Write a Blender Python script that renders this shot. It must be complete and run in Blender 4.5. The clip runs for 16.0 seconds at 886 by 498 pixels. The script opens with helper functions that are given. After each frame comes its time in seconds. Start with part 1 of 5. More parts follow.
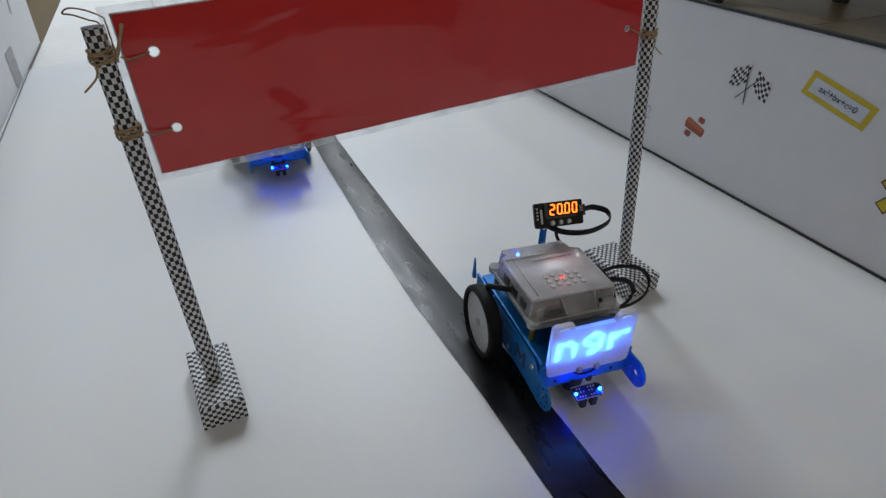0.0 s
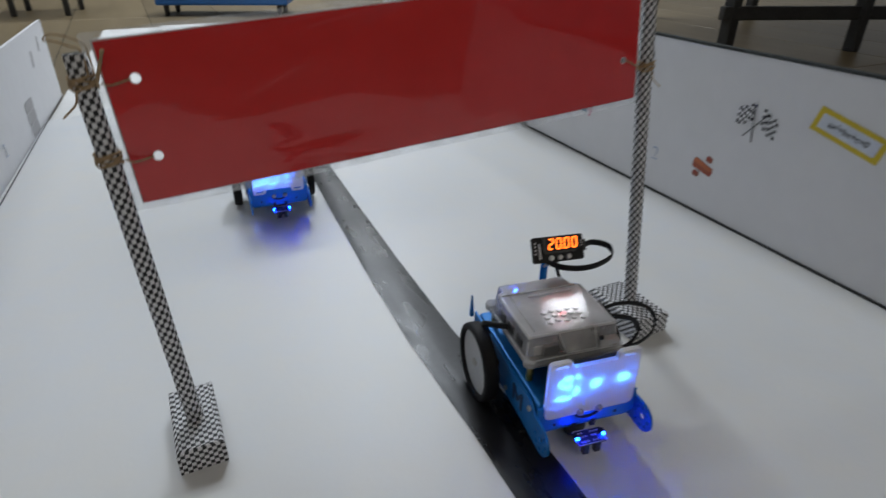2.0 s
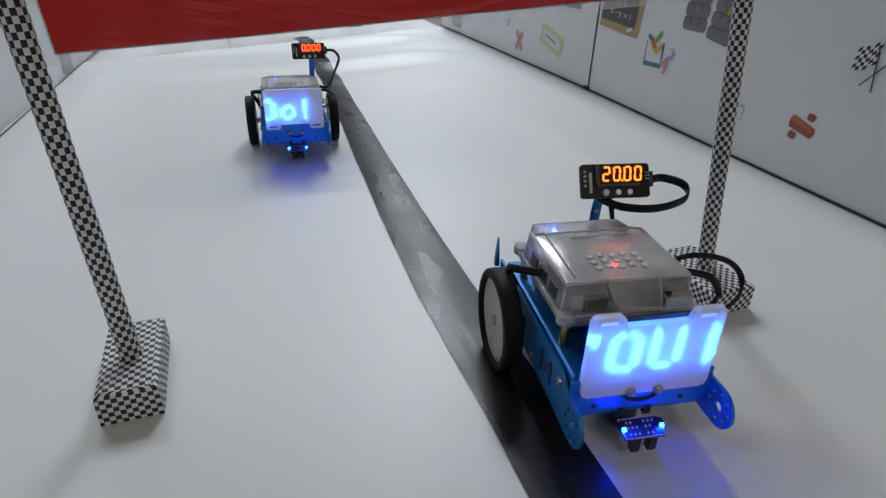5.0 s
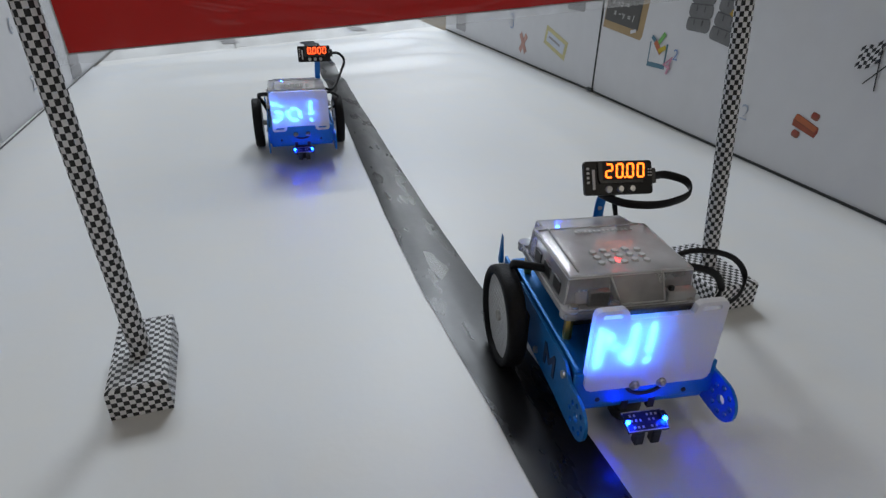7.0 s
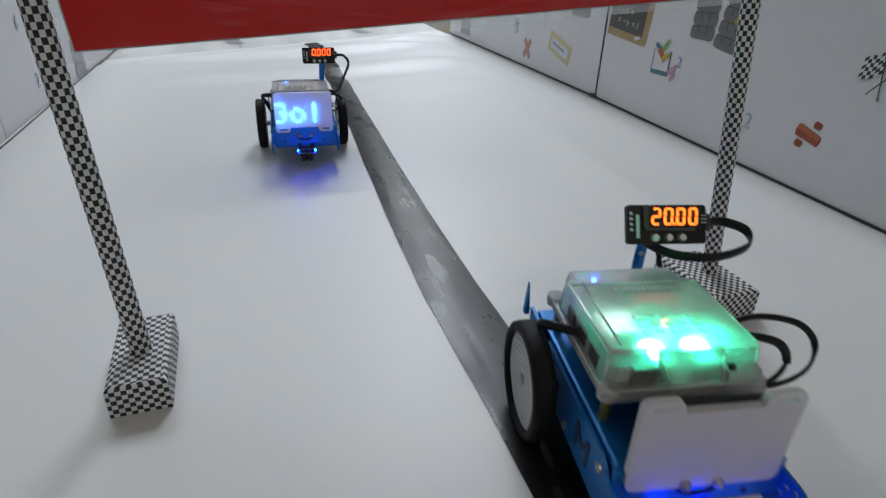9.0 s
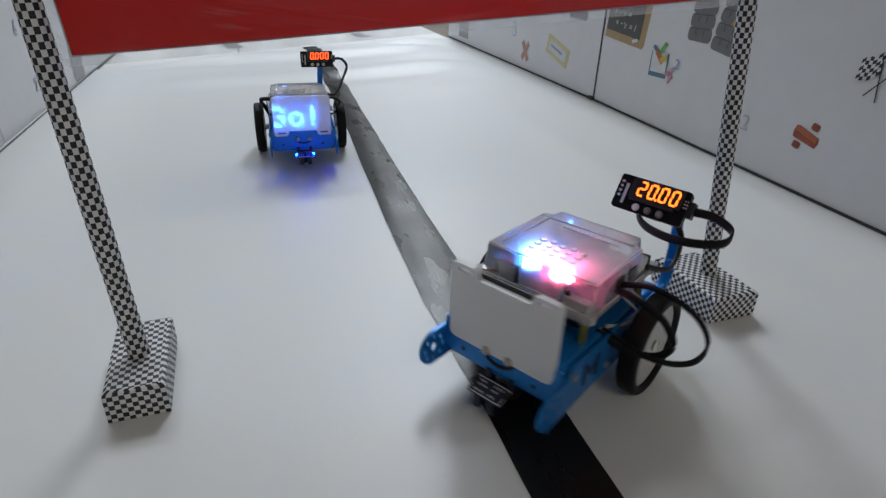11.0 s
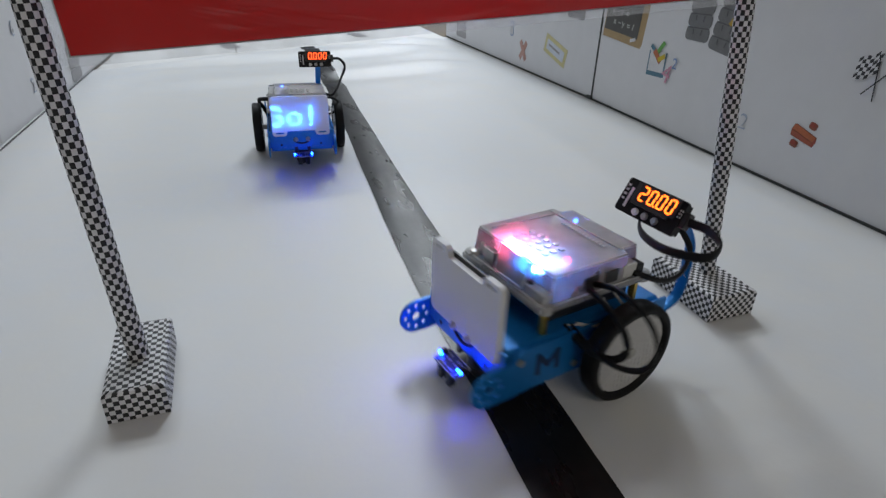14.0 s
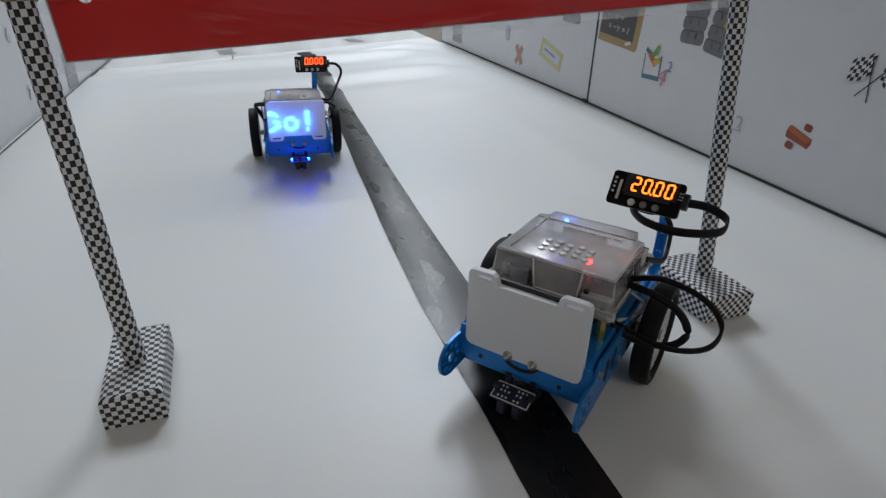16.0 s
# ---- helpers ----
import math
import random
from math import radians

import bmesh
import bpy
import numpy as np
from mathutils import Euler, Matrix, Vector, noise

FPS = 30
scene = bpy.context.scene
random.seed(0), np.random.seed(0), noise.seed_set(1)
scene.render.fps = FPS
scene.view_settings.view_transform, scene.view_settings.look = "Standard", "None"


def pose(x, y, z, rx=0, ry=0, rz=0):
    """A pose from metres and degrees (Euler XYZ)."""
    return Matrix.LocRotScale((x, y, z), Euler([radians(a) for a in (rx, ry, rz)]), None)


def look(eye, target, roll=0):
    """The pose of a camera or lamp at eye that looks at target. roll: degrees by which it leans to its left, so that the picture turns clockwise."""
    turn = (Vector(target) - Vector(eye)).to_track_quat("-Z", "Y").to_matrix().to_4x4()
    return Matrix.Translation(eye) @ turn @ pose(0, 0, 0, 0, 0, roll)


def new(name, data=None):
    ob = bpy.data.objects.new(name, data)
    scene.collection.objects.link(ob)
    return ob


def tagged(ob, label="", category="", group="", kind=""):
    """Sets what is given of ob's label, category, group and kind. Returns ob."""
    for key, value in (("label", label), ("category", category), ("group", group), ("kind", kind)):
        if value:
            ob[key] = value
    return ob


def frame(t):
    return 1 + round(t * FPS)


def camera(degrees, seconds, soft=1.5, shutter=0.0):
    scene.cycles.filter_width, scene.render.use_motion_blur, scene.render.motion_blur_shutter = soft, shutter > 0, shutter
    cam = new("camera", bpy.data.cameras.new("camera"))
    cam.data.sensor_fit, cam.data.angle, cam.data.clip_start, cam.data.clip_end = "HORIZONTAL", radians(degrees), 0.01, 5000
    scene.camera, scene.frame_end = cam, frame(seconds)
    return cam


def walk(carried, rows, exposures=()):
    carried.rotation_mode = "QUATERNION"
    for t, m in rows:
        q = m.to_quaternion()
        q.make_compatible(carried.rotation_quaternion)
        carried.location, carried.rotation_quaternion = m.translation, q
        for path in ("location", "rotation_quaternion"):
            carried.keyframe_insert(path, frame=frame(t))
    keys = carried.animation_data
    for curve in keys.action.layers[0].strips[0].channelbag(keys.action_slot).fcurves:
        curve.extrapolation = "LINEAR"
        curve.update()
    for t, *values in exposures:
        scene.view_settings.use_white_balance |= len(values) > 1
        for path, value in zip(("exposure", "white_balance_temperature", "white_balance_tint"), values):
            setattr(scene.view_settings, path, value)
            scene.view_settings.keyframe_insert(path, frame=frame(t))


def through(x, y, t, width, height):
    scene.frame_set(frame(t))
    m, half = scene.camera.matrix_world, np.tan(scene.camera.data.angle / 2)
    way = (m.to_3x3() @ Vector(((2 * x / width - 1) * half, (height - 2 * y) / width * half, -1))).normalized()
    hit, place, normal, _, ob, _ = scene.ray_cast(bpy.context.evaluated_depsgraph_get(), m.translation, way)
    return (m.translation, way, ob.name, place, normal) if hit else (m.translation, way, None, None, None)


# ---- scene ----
cam = camera(74.1, 16.0, soft=1.4, shutter=0.8)
PATH = [
    (0, (-0.6947, -0.9626, 0.3688), (-0.0185, 0.2621, -0.562), 1.8),
    (0.5, (-0.6947, -0.9626, 0.3671), (-0.0109, 0.2646, -0.5544), 1.6),
    (1, (-0.6922, -0.9643, 0.3646), (-0.0034, 0.2722, -0.5393), 1.6),
    (1.5, (-0.6838, -0.971, 0.362), (0.0067, 0.2755, -0.5275), 2.0),
    (2, (-0.6737, -0.9652, 0.3478), (-0.0084, 0.352, -0.4553), 0.6),
    (2.5, (-0.6703, -0.94, 0.3007), (-0.1243, 0.4284, -0.5065), 3.5),
    (3, (-0.6376, -0.9257, 0.2864), (-0.079, 0.446, -0.5057), 3.2),
    (3.5, (-0.625, -0.9181, 0.2688), (-0.0983, 0.4603, -0.5351), 0.9),
    (4, (-0.6191, -0.908, 0.2596), (-0.1016, 0.4738, -0.5443), 2.2),
    (4.2, (-0.6166, -0.908, 0.257), (-0.0907, 0.467, -0.5527), 2.1),
    (6.5, (-0.6191, -0.9139, 0.2486), (-0.1025, 0.4696, -0.5527), 1.2),
    (7, (-0.6191, -0.9148, 0.2486), (-0.1058, 0.4712, -0.5494), 1.3),
    (7.5, (-0.6199, -0.9148, 0.2486), (-0.1067, 0.4738, -0.546), 1.7),
    (8, (-0.6199, -0.9131, 0.2486), (-0.1075, 0.4754, -0.5452), 2.2),
    (8.5, (-0.6199, -0.9148, 0.2478), (-0.1075, 0.4771, -0.5426), 2.1),
    (9, (-0.6199, -0.9148, 0.2486), (-0.1067, 0.4763, -0.541), 2.2),
    (11.5, (-0.6191, -0.9148, 0.2486), (-0.1025, 0.4796, -0.5334), 1.9),
    (12, (-0.6199, -0.9148, 0.2486), (-0.105, 0.478, -0.5359), 1.8),
    (12.5, (-0.6199, -0.9156, 0.2486), (-0.1042, 0.478, -0.5359), 1.9),
    (13, (-0.6199, -0.9156, 0.2486), (-0.1025, 0.4771, -0.5359), 2.0),
    (13.5, (-0.6199, -0.9148, 0.2495), (-0.1016, 0.4771, -0.5359), 1.6),
    (14, (-0.6199, -0.9148, 0.2486), (-0.0991, 0.4771, -0.5342), 1.9),
    (14.5, (-0.6208, -0.9148, 0.247), (-0.0974, 0.4788, -0.5317), 2.0),
    (15, (-0.6191, -0.9156, 0.2486), (-0.0974, 0.4788, -0.53), 1.6),
    (15.5, (-0.6191, -0.9164, 0.2486), (-0.0966, 0.4788, -0.5284), 1.6),
    (16, (-0.6199, -0.9156, 0.2478), (-0.0907, 0.4805, -0.5233), 1.6),
]
walk(cam, [(t, look(eye, target, roll)) for t, eye, target, roll in PATH])

# ---- world and lamps ----
world = bpy.data.worlds.new("world")
scene.world = world
world.use_nodes = True
world.node_tree.nodes["Background"].inputs["Color"].default_value = (0.75, 0.85, 1.0, 1)
world.node_tree.nodes["Background"].inputs["Strength"].default_value = 0.05


def overhead_lamp(x, y, w, d, watts, colour):
    data = bpy.data.lights.new("overhead_light", "AREA")
    data.shape, data.size, data.size_y = "RECTANGLE", w, d
    data.energy, data.color = watts, colour
    ob = new("overhead_light", data)
    ob.matrix_basis = pose(x, y, 2.58)
    return ob


overhead_lamp(0.42, 2.2, 0.6, 1.5, 63, (0.83, 0.91, 1.0))
for tube_x in (2.03, 2.17):
    for tube_y, tube_long in ((2.33, 0.32), (3.47, 0.55)):
        overhead_lamp(tube_x, tube_y, 0.06, tube_long, 9 * tube_long, (0.88, 0.93, 1.0))
overhead_lamp(-0.9, 2.7, 1.6, 0.3, 41, (0.83, 0.91, 1.0))
# narrow strip added so that its reflection gives the tape a sheen
overhead_lamp(1.12, 4.5, 0.15, 2.6, 40, (0.86, 0.93, 1.0))
# unseen warm fill added from the south for panel, banner and other front faces
overhead_lamp(-0.4, -3.5, 1.6, 0.4, 21, (1.0, 0.92, 0.80))
# unseen fill added from the left to brighten the right-hand boards
overhead_lamp(-2.0, 1.7, 1.2, 0.3, 13, (0.86, 0.93, 1.0))


# ---- materials ----
def material(name, colour, rough=0.5, metal=0.0, noise_scale=0.0, amount=0.1, bump=0.0, bump_scale=200.0, coat=0.0, spec=0.5):
    """A surface whose colour wanders by two noises, with fine relief."""
    m = bpy.data.materials.new(name)
    m.use_nodes = True
    nt = m.node_tree
    b = nt.nodes["Principled BSDF"]
    b.inputs["Base Color"].default_value = (*colour, 1)
    b.inputs["Roughness"].default_value = rough
    b.inputs["Metallic"].default_value = metal
    b.inputs["Coat Weight"].default_value = coat
    b.inputs["Specular IOR Level"].default_value = spec
    tc = nt.nodes.new("ShaderNodeTexCoord")
    if noise_scale:
        n1 = nt.nodes.new("ShaderNodeTexNoise")
        n1.inputs["Scale"].default_value = noise_scale
        n1.inputs["Detail"].default_value = 6
        n2 = nt.nodes.new("ShaderNodeTexNoise")
        n2.inputs["Scale"].default_value = noise_scale * 9
        nt.links.new(tc.outputs["Object"], n1.inputs["Vector"])
        nt.links.new(tc.outputs["Object"], n2.inputs["Vector"])
        add = nt.nodes.new("ShaderNodeMath")
        add.operation = "ADD"
        nt.links.new(n1.outputs["Fac"], add.inputs[0])
        nt.links.new(n2.outputs["Fac"], add.inputs[1])
        ramp = nt.nodes.new("ShaderNodeMapRange")
        ramp.inputs["From Min"].default_value, ramp.inputs["From Max"].default_value = 0.6, 1.4
        nt.links.new(add.outputs[0], ramp.inputs["Value"])
        mix = nt.nodes.new("ShaderNodeMix")
        mix.data_type = "RGBA"
        mix.inputs[6].default_value = (*[c * (1 - amount) for c in colour], 1)
        mix.inputs[7].default_value = (*[min(1, c * (1 + amount)) for c in colour], 1)
        nt.links.new(ramp.outputs[0], mix.inputs[0])
        nt.links.new(mix.outputs[2], b.inputs["Base Color"])
    if bump:
        n3 = nt.nodes.new("ShaderNodeTexNoise")
        n3.inputs["Scale"].default_value = bump_scale
        n3.inputs["Detail"].default_value = 4
        nt.links.new(tc.outputs["Object"], n3.inputs["Vector"])
        bn = nt.nodes.new("ShaderNodeBump")
        bn.inputs["Strength"].default_value = bump
        bn.inputs["Distance"].default_value = 0.001
        nt.links.new(n3.outputs["Fac"], bn.inputs["Height"])
        nt.links.new(bn.outputs["Normal"], b.inputs["Normal"])
    return m


def glow(name, colour, strength):
    m = bpy.data.materials.new(name)
    m.use_nodes = True
    b = m.node_tree.nodes["Principled BSDF"]
    b.inputs["Base Color"].default_value = (0.02, 0.02, 0.02, 1)
    b.inputs["Emission Color"].default_value = (*colour, 1)
    b.inputs["Emission Strength"].default_value = strength
    return m


def checker_paper():
    """White paper printed with black checks, laid by the mesh's own UV (one unit a check)."""
    m = bpy.data.materials.new("checker_paper")
    m.use_nodes = True
    nt = m.node_tree
    b = nt.nodes["Principled BSDF"]
    b.inputs["Roughness"].default_value = 0.55
    uv = nt.nodes.new("ShaderNodeUVMap")
    ch = nt.nodes.new("ShaderNodeTexChecker")
    ch.inputs["Scale"].default_value = 1.0
    ch.inputs["Color1"].default_value = (0.78, 0.78, 0.8, 1)
    ch.inputs["Color2"].default_value = (0.018, 0.018, 0.02, 1)
    nt.links.new(uv.outputs["UV"], ch.inputs["Vector"])
    nz = nt.nodes.new("ShaderNodeTexNoise")
    nz.inputs["Scale"].default_value = 90
    tc = nt.nodes.new("ShaderNodeTexCoord")
    nt.links.new(tc.outputs["Object"], nz.inputs["Vector"])
    mr = nt.nodes.new("ShaderNodeMapRange")
    mr.inputs["To Min"].default_value, mr.inputs["To Max"].default_value = 0.8, 1.1
    nt.links.new(nz.outputs["Fac"], mr.inputs["Value"])
    mul = nt.nodes.new("ShaderNodeMix")
    mul.data_type, mul.blend_type = "RGBA", "MULTIPLY"
    mul.inputs[0].default_value = 1
    nt.links.new(ch.outputs["Color"], mul.inputs[6])
    nt.links.new(mr.outputs[0], mul.inputs[7])
    nt.links.new(mul.outputs[2], b.inputs["Base Color"])
    bn = nt.nodes.new("ShaderNodeBump")
    bn.inputs["Strength"].default_value, bn.inputs["Distance"].default_value = 0.4, 0.002
    nt.links.new(nz.outputs["Fac"], bn.inputs["Height"])
    nt.links.new(bn.outputs["Normal"], b.inputs["Normal"])
    return m


def clear_plastic(name, haze, through=0.22):
    """Slightly frosted clear plastic; haze is how much of it scatters, through how much of that goes on forwards."""
    m = bpy.data.materials.new(name)
    m.use_nodes = True
    nt = m.node_tree
    nt.nodes.remove(nt.nodes["Principled BSDF"])
    out = nt.nodes["Material Output"]
    tr = nt.nodes.new("ShaderNodeBsdfTransparent")
    tr.inputs["Color"].default_value = (0.98, 0.985, 0.99, 1)
    df = nt.nodes.new("ShaderNodeBsdfDiffuse")
    df.inputs["Color"].default_value = (0.97, 0.975, 0.985, 1)
    tl = nt.nodes.new("ShaderNodeBsdfTranslucent")
    tl.inputs["Color"].default_value = (0.85, 0.87, 0.9, 1)
    gl = nt.nodes.new("ShaderNodeBsdfGlossy")
    gl.inputs["Roughness"].default_value = 0.08
    fr = nt.nodes.new("ShaderNodeFresnel")
    fr.inputs["IOR"].default_value = 1.45
    soft = nt.nodes.new("ShaderNodeMixShader")
    soft.inputs[0].default_value = through
    nt.links.new(df.outputs[0], soft.inputs[1])
    nt.links.new(tl.outputs[0], soft.inputs[2])
    a = nt.nodes.new("ShaderNodeMixShader")
    tc = nt.nodes.new("ShaderNodeTexCoord")
    nz = nt.nodes.new("ShaderNodeTexNoise")
    nz.inputs["Scale"].default_value, nz.inputs["Detail"].default_value = 38, 4
    nt.links.new(tc.outputs["Object"], nz.inputs["Vector"])
    mr = nt.nodes.new("ShaderNodeMapRange")
    mr.inputs["From Min"].default_value, mr.inputs["From Max"].default_value = 0.3, 0.7
    mr.inputs["To Min"].default_value, mr.inputs["To Max"].default_value = haze - 0.12, haze + 0.12
    nt.links.new(nz.outputs["Fac"], mr.inputs["Value"])
    nt.links.new(mr.outputs[0], a.inputs[0])
    nt.links.new(tr.outputs[0], a.inputs[1])
    nt.links.new(soft.outputs[0], a.inputs[2])
    b = nt.nodes.new("ShaderNodeMixShader")
    nt.links.new(fr.outputs[0], b.inputs[0])
    nt.links.new(a.outputs[0], b.inputs[1])
    nt.links.new(gl.outputs[0], b.inputs[2])
    nt.links.new(b.outputs[0], out.inputs["Surface"])
    return m


def frosted_panel():
    """White frosted diffuser: reflects most light and lets some through."""
    m = bpy.data.materials.new("frosted_panel")
    m.use_nodes = True
    nt = m.node_tree
    p = nt.nodes["Principled BSDF"]
    p.inputs["Base Color"].default_value = (0.90, 0.90, 0.92, 1)
    p.inputs["Roughness"].default_value = 0.45
    tl = nt.nodes.new("ShaderNodeBsdfTranslucent")
    tl.inputs["Color"].default_value = (0.8, 0.85, 0.9, 1)
    mx = nt.nodes.new("ShaderNodeMixShader")
    mx.inputs[0].default_value = 0.22
    nt.links.new(p.outputs[0], mx.inputs[1])
    nt.links.new(tl.outputs[0], mx.inputs[2])
    nt.links.new(mx.outputs[0], nt.nodes["Material Output"].inputs["Surface"])
    return m


def tape_material():
    """Shiny black tape with fine creases along and across it and dull rubbed patches."""
    m = material("black_tape", (0.010, 0.010, 0.011), 0.3, 0, 14, 0.4, 0.0, spec=0.28)
    nt = m.node_tree
    b = nt.nodes["Principled BSDF"]
    tc = nt.nodes.new("ShaderNodeTexCoord")

    def streaks(scale, detail, distort):
        mp = nt.nodes.new("ShaderNodeMapping")
        mp.inputs["Scale"].default_value = scale
        nt.links.new(tc.outputs["Object"], mp.inputs["Vector"])
        n = nt.nodes.new("ShaderNodeTexNoise")
        n.inputs["Scale"].default_value, n.inputs["Detail"].default_value, n.inputs["Distortion"].default_value = 1.0, detail, distort
        nt.links.new(mp.outputs[0], n.inputs["Vector"])
        return n
    rub = streaks((60, 14, 1), 5, 0.2)
    mr = nt.nodes.new("ShaderNodeMapRange")
    mr.inputs["From Min"].default_value, mr.inputs["From Max"].default_value = 0.3, 0.7
    mr.inputs["To Min"].default_value, mr.inputs["To Max"].default_value = 0.22, 0.40
    nt.links.new(rub.outputs["Fac"], mr.inputs["Value"])
    nt.links.new(mr.outputs[0], b.inputs["Roughness"])
    along = streaks((45, 5, 1), 2, 0.0)
    crease = streaks((34, 40, 1), 5, 0.2)
    sc = nt.nodes.new("ShaderNodeMath")
    sc.operation = "MULTIPLY_ADD"
    sc.inputs[1].default_value = 0.30
    nt.links.new(crease.outputs["Fac"], sc.inputs[0])
    nt.links.new(along.outputs["Fac"], sc.inputs[2])
    bn = nt.nodes.new("ShaderNodeBump")
    bn.inputs["Strength"].default_value, bn.inputs["Distance"].default_value = 0.4, 0.0016
    nt.links.new(sc.outputs[0], bn.inputs["Height"])
    nt.links.new(bn.outputs["Normal"], b.inputs["Normal"])
    return m


# the palest blue, yellow and red have whitish bloom mixed into their colour
STICK = {n: material("sticker_" + n, c, 0.4, 0, 60, 0.12) for n, c in dict(
    orange=(0.50, 0.14, 0.055), rust=(0.36, 0.085, 0.04), red=(0.36, 0.07, 0.045), brown=(0.30, 0.10, 0.06), yellow=(0.62, 0.47, 0.03), pale=(0.62, 0.66, 0.74), ink=(0.03, 0.03, 0.035),
    slate=(0.085, 0.082, 0.078), wood=(0.42, 0.29, 0.14), grey=(0.19, 0.19, 0.195), tread=(0.11, 0.11, 0.115), midgrey=(0.32, 0.31, 0.32), pink=(0.62, 0.30, 0.40),
    green=(0.16, 0.42, 0.10), blue=(0.22, 0.33, 0.58), white=(0.72, 0.72, 0.74), teal=(0.08, 0.20, 0.28), chalk=(0.5, 0.5, 0.48), gold=(0.5, 0.32, 0.04), hazed_blue=(0.42, 0.48, 0.60), hazed_yellow=(0.62, 0.56, 0.28), hazed_red=(0.50, 0.27, 0.22)).items()}
MAT_SHEET = material("white_vinyl", (0.74, 0.75, 0.76), 0.42, 0, 3, 0.04, 0.35, 45)
for node in MAT_SHEET.node_tree.nodes:
    if node.bl_idname == "ShaderNodeMix":
        # the vinyl's colour drifts between bluish and slightly yellow in patches
        node.inputs[6].default_value, node.inputs[7].default_value = (0.72, 0.745, 0.775, 1), (0.765, 0.755, 0.725, 1)
MAT_TAPE = tape_material()
MAT_BOARD = material("white_foam_board", (0.74, 0.74, 0.76), 0.55, 0, 4, 0.03, 0.1, 300)
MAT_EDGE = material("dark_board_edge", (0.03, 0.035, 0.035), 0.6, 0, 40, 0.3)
MAT_CREAM = material("cream_card", (0.74, 0.735, 0.715), 0.6, 0, 8, 0.06, 0.2, 80)
MAT_FLOOR = material("floor_joint", (0.05, 0.042, 0.025), 0.7, 0, 6, 0.2)


def plank_material():
    """Olive laminate whose tone shifts from plank to plank, with long grain."""
    m = material("olive_plank", (0.24, 0.20, 0.12), 0.4)
    nt = m.node_tree
    b = nt.nodes["Principled BSDF"]
    tc = nt.nodes.new("ShaderNodeTexCoord")
    mp = nt.nodes.new("ShaderNodeMapping")
    mp.inputs["Scale"].default_value = (28, 1.6, 1)
    nt.links.new(tc.outputs["Object"], mp.inputs["Vector"])
    grain = nt.nodes.new("ShaderNodeTexNoise")
    grain.noise_dimensions = "4D"
    grain.inputs["Scale"].default_value, grain.inputs["Detail"].default_value, grain.inputs["Distortion"].default_value = 1.0, 6, 0.5
    info = nt.nodes.new("ShaderNodeObjectInfo")
    far = nt.nodes.new("ShaderNodeMath")
    far.operation = "MULTIPLY"
    far.inputs[1].default_value = 40
    nt.links.new(info.outputs["Random"], far.inputs[0])
    nt.links.new(far.outputs[0], grain.inputs["W"])
    nt.links.new(mp.outputs[0], grain.inputs["Vector"])
    mix = nt.nodes.new("ShaderNodeMix")
    mix.data_type = "RGBA"
    mix.inputs[6].default_value, mix.inputs[7].default_value = (0.115, 0.083, 0.040, 1), (0.19, 0.142, 0.078, 1)
    nt.links.new(grain.outputs["Fac"], mix.inputs[0])
    tone = nt.nodes.new("ShaderNodeMapRange")
    tone.inputs["To Min"].default_value, tone.inputs["To Max"].default_value = 0.82, 1.08
    nt.links.new(info.outputs["Random"], tone.inputs["Value"])
    mul = nt.nodes.new("ShaderNodeMix")
    mul.data_type, mul.blend_type = "RGBA", "MULTIPLY"
    mul.inputs[0].default_value = 1
    nt.links.new(mix.outputs[2], mul.inputs[6])
    nt.links.new(tone.outputs[0], mul.inputs[7])
    nt.links.new(mul.outputs[2], b.inputs["Base Color"])
    return m


MAT_PLANK = plank_material()
MAT_WALL = material("room_plaster", (0.58, 0.59, 0.60), 0.8, 0, 2, 0.06, 0.2, 60)
MAT_STEEL = material("dark_steel", (0.05, 0.05, 0.05), 0.45, 0.6, 12, 0.25, 0.1)
MAT_DESKTOP = material("desk_laminate", (0.35, 0.3, 0.24), 0.4, 0, 6, 0.15, 0.1)
MAT_CHECK = checker_paper()
MAT_RED = material("red_laminate", (0.60, 0.014, 0.017), 0.2, 0, 5, 0.06, 0.05, 26, coat=1.0)
MAT_WHITE_EDGE = material("laminate_border", (0.72, 0.7, 0.7), 0.25, 0, 20, 0.04)
MAT_TWINE = material("jute_twine", (0.40, 0.28, 0.16), 0.85, 0, 300, 0.4, 0.6, 900)
MAT_EYELET = material("white_eyelet", (0.92, 0.92, 0.92), 0.35, 0, 60, 0.05)
MAT_BLUE = material("blue_anodised", (0.008, 0.19, 0.56), 0.36, 0.35, 40, 0.12, 0.1, 500)
MAT_DARK = material("dark_cutout", (0.008, 0.01, 0.014), 0.7, 0, 60, 0.3)
MAT_DEEPBLUE = material("deep_blue_cutout", (0.006, 0.035, 0.11), 0.5, 0, 60, 0.3)
MAT_TYRE = material("black_rubber", (0.007, 0.007, 0.008), 0.6, 0, 60, 0.3, 0.3, 700, spec=0.2)
MAT_RIM = material("white_plastic", (0.62, 0.62, 0.62), 0.4, 0, 50, 0.08, 0.15, 400)
MAT_BRASS = material("brass", (0.55, 0.38, 0.10), 0.3, 0.9, 80, 0.15)
MAT_NICKEL = material("nickel_screw", (0.5, 0.48, 0.44), 0.3, 0.9, 200, 0.25)
MAT_PCB = material("grey_circuit_board", (0.27, 0.27, 0.28), 0.4, 0, 90, 0.3)
MAT_NAVY = material("navy_circuit_board", (0.012, 0.016, 0.04), 0.35, 0, 90, 0.3)
MAT_CHIP = material("black_chip", (0.02, 0.02, 0.022), 0.4, 0, 90, 0.2)
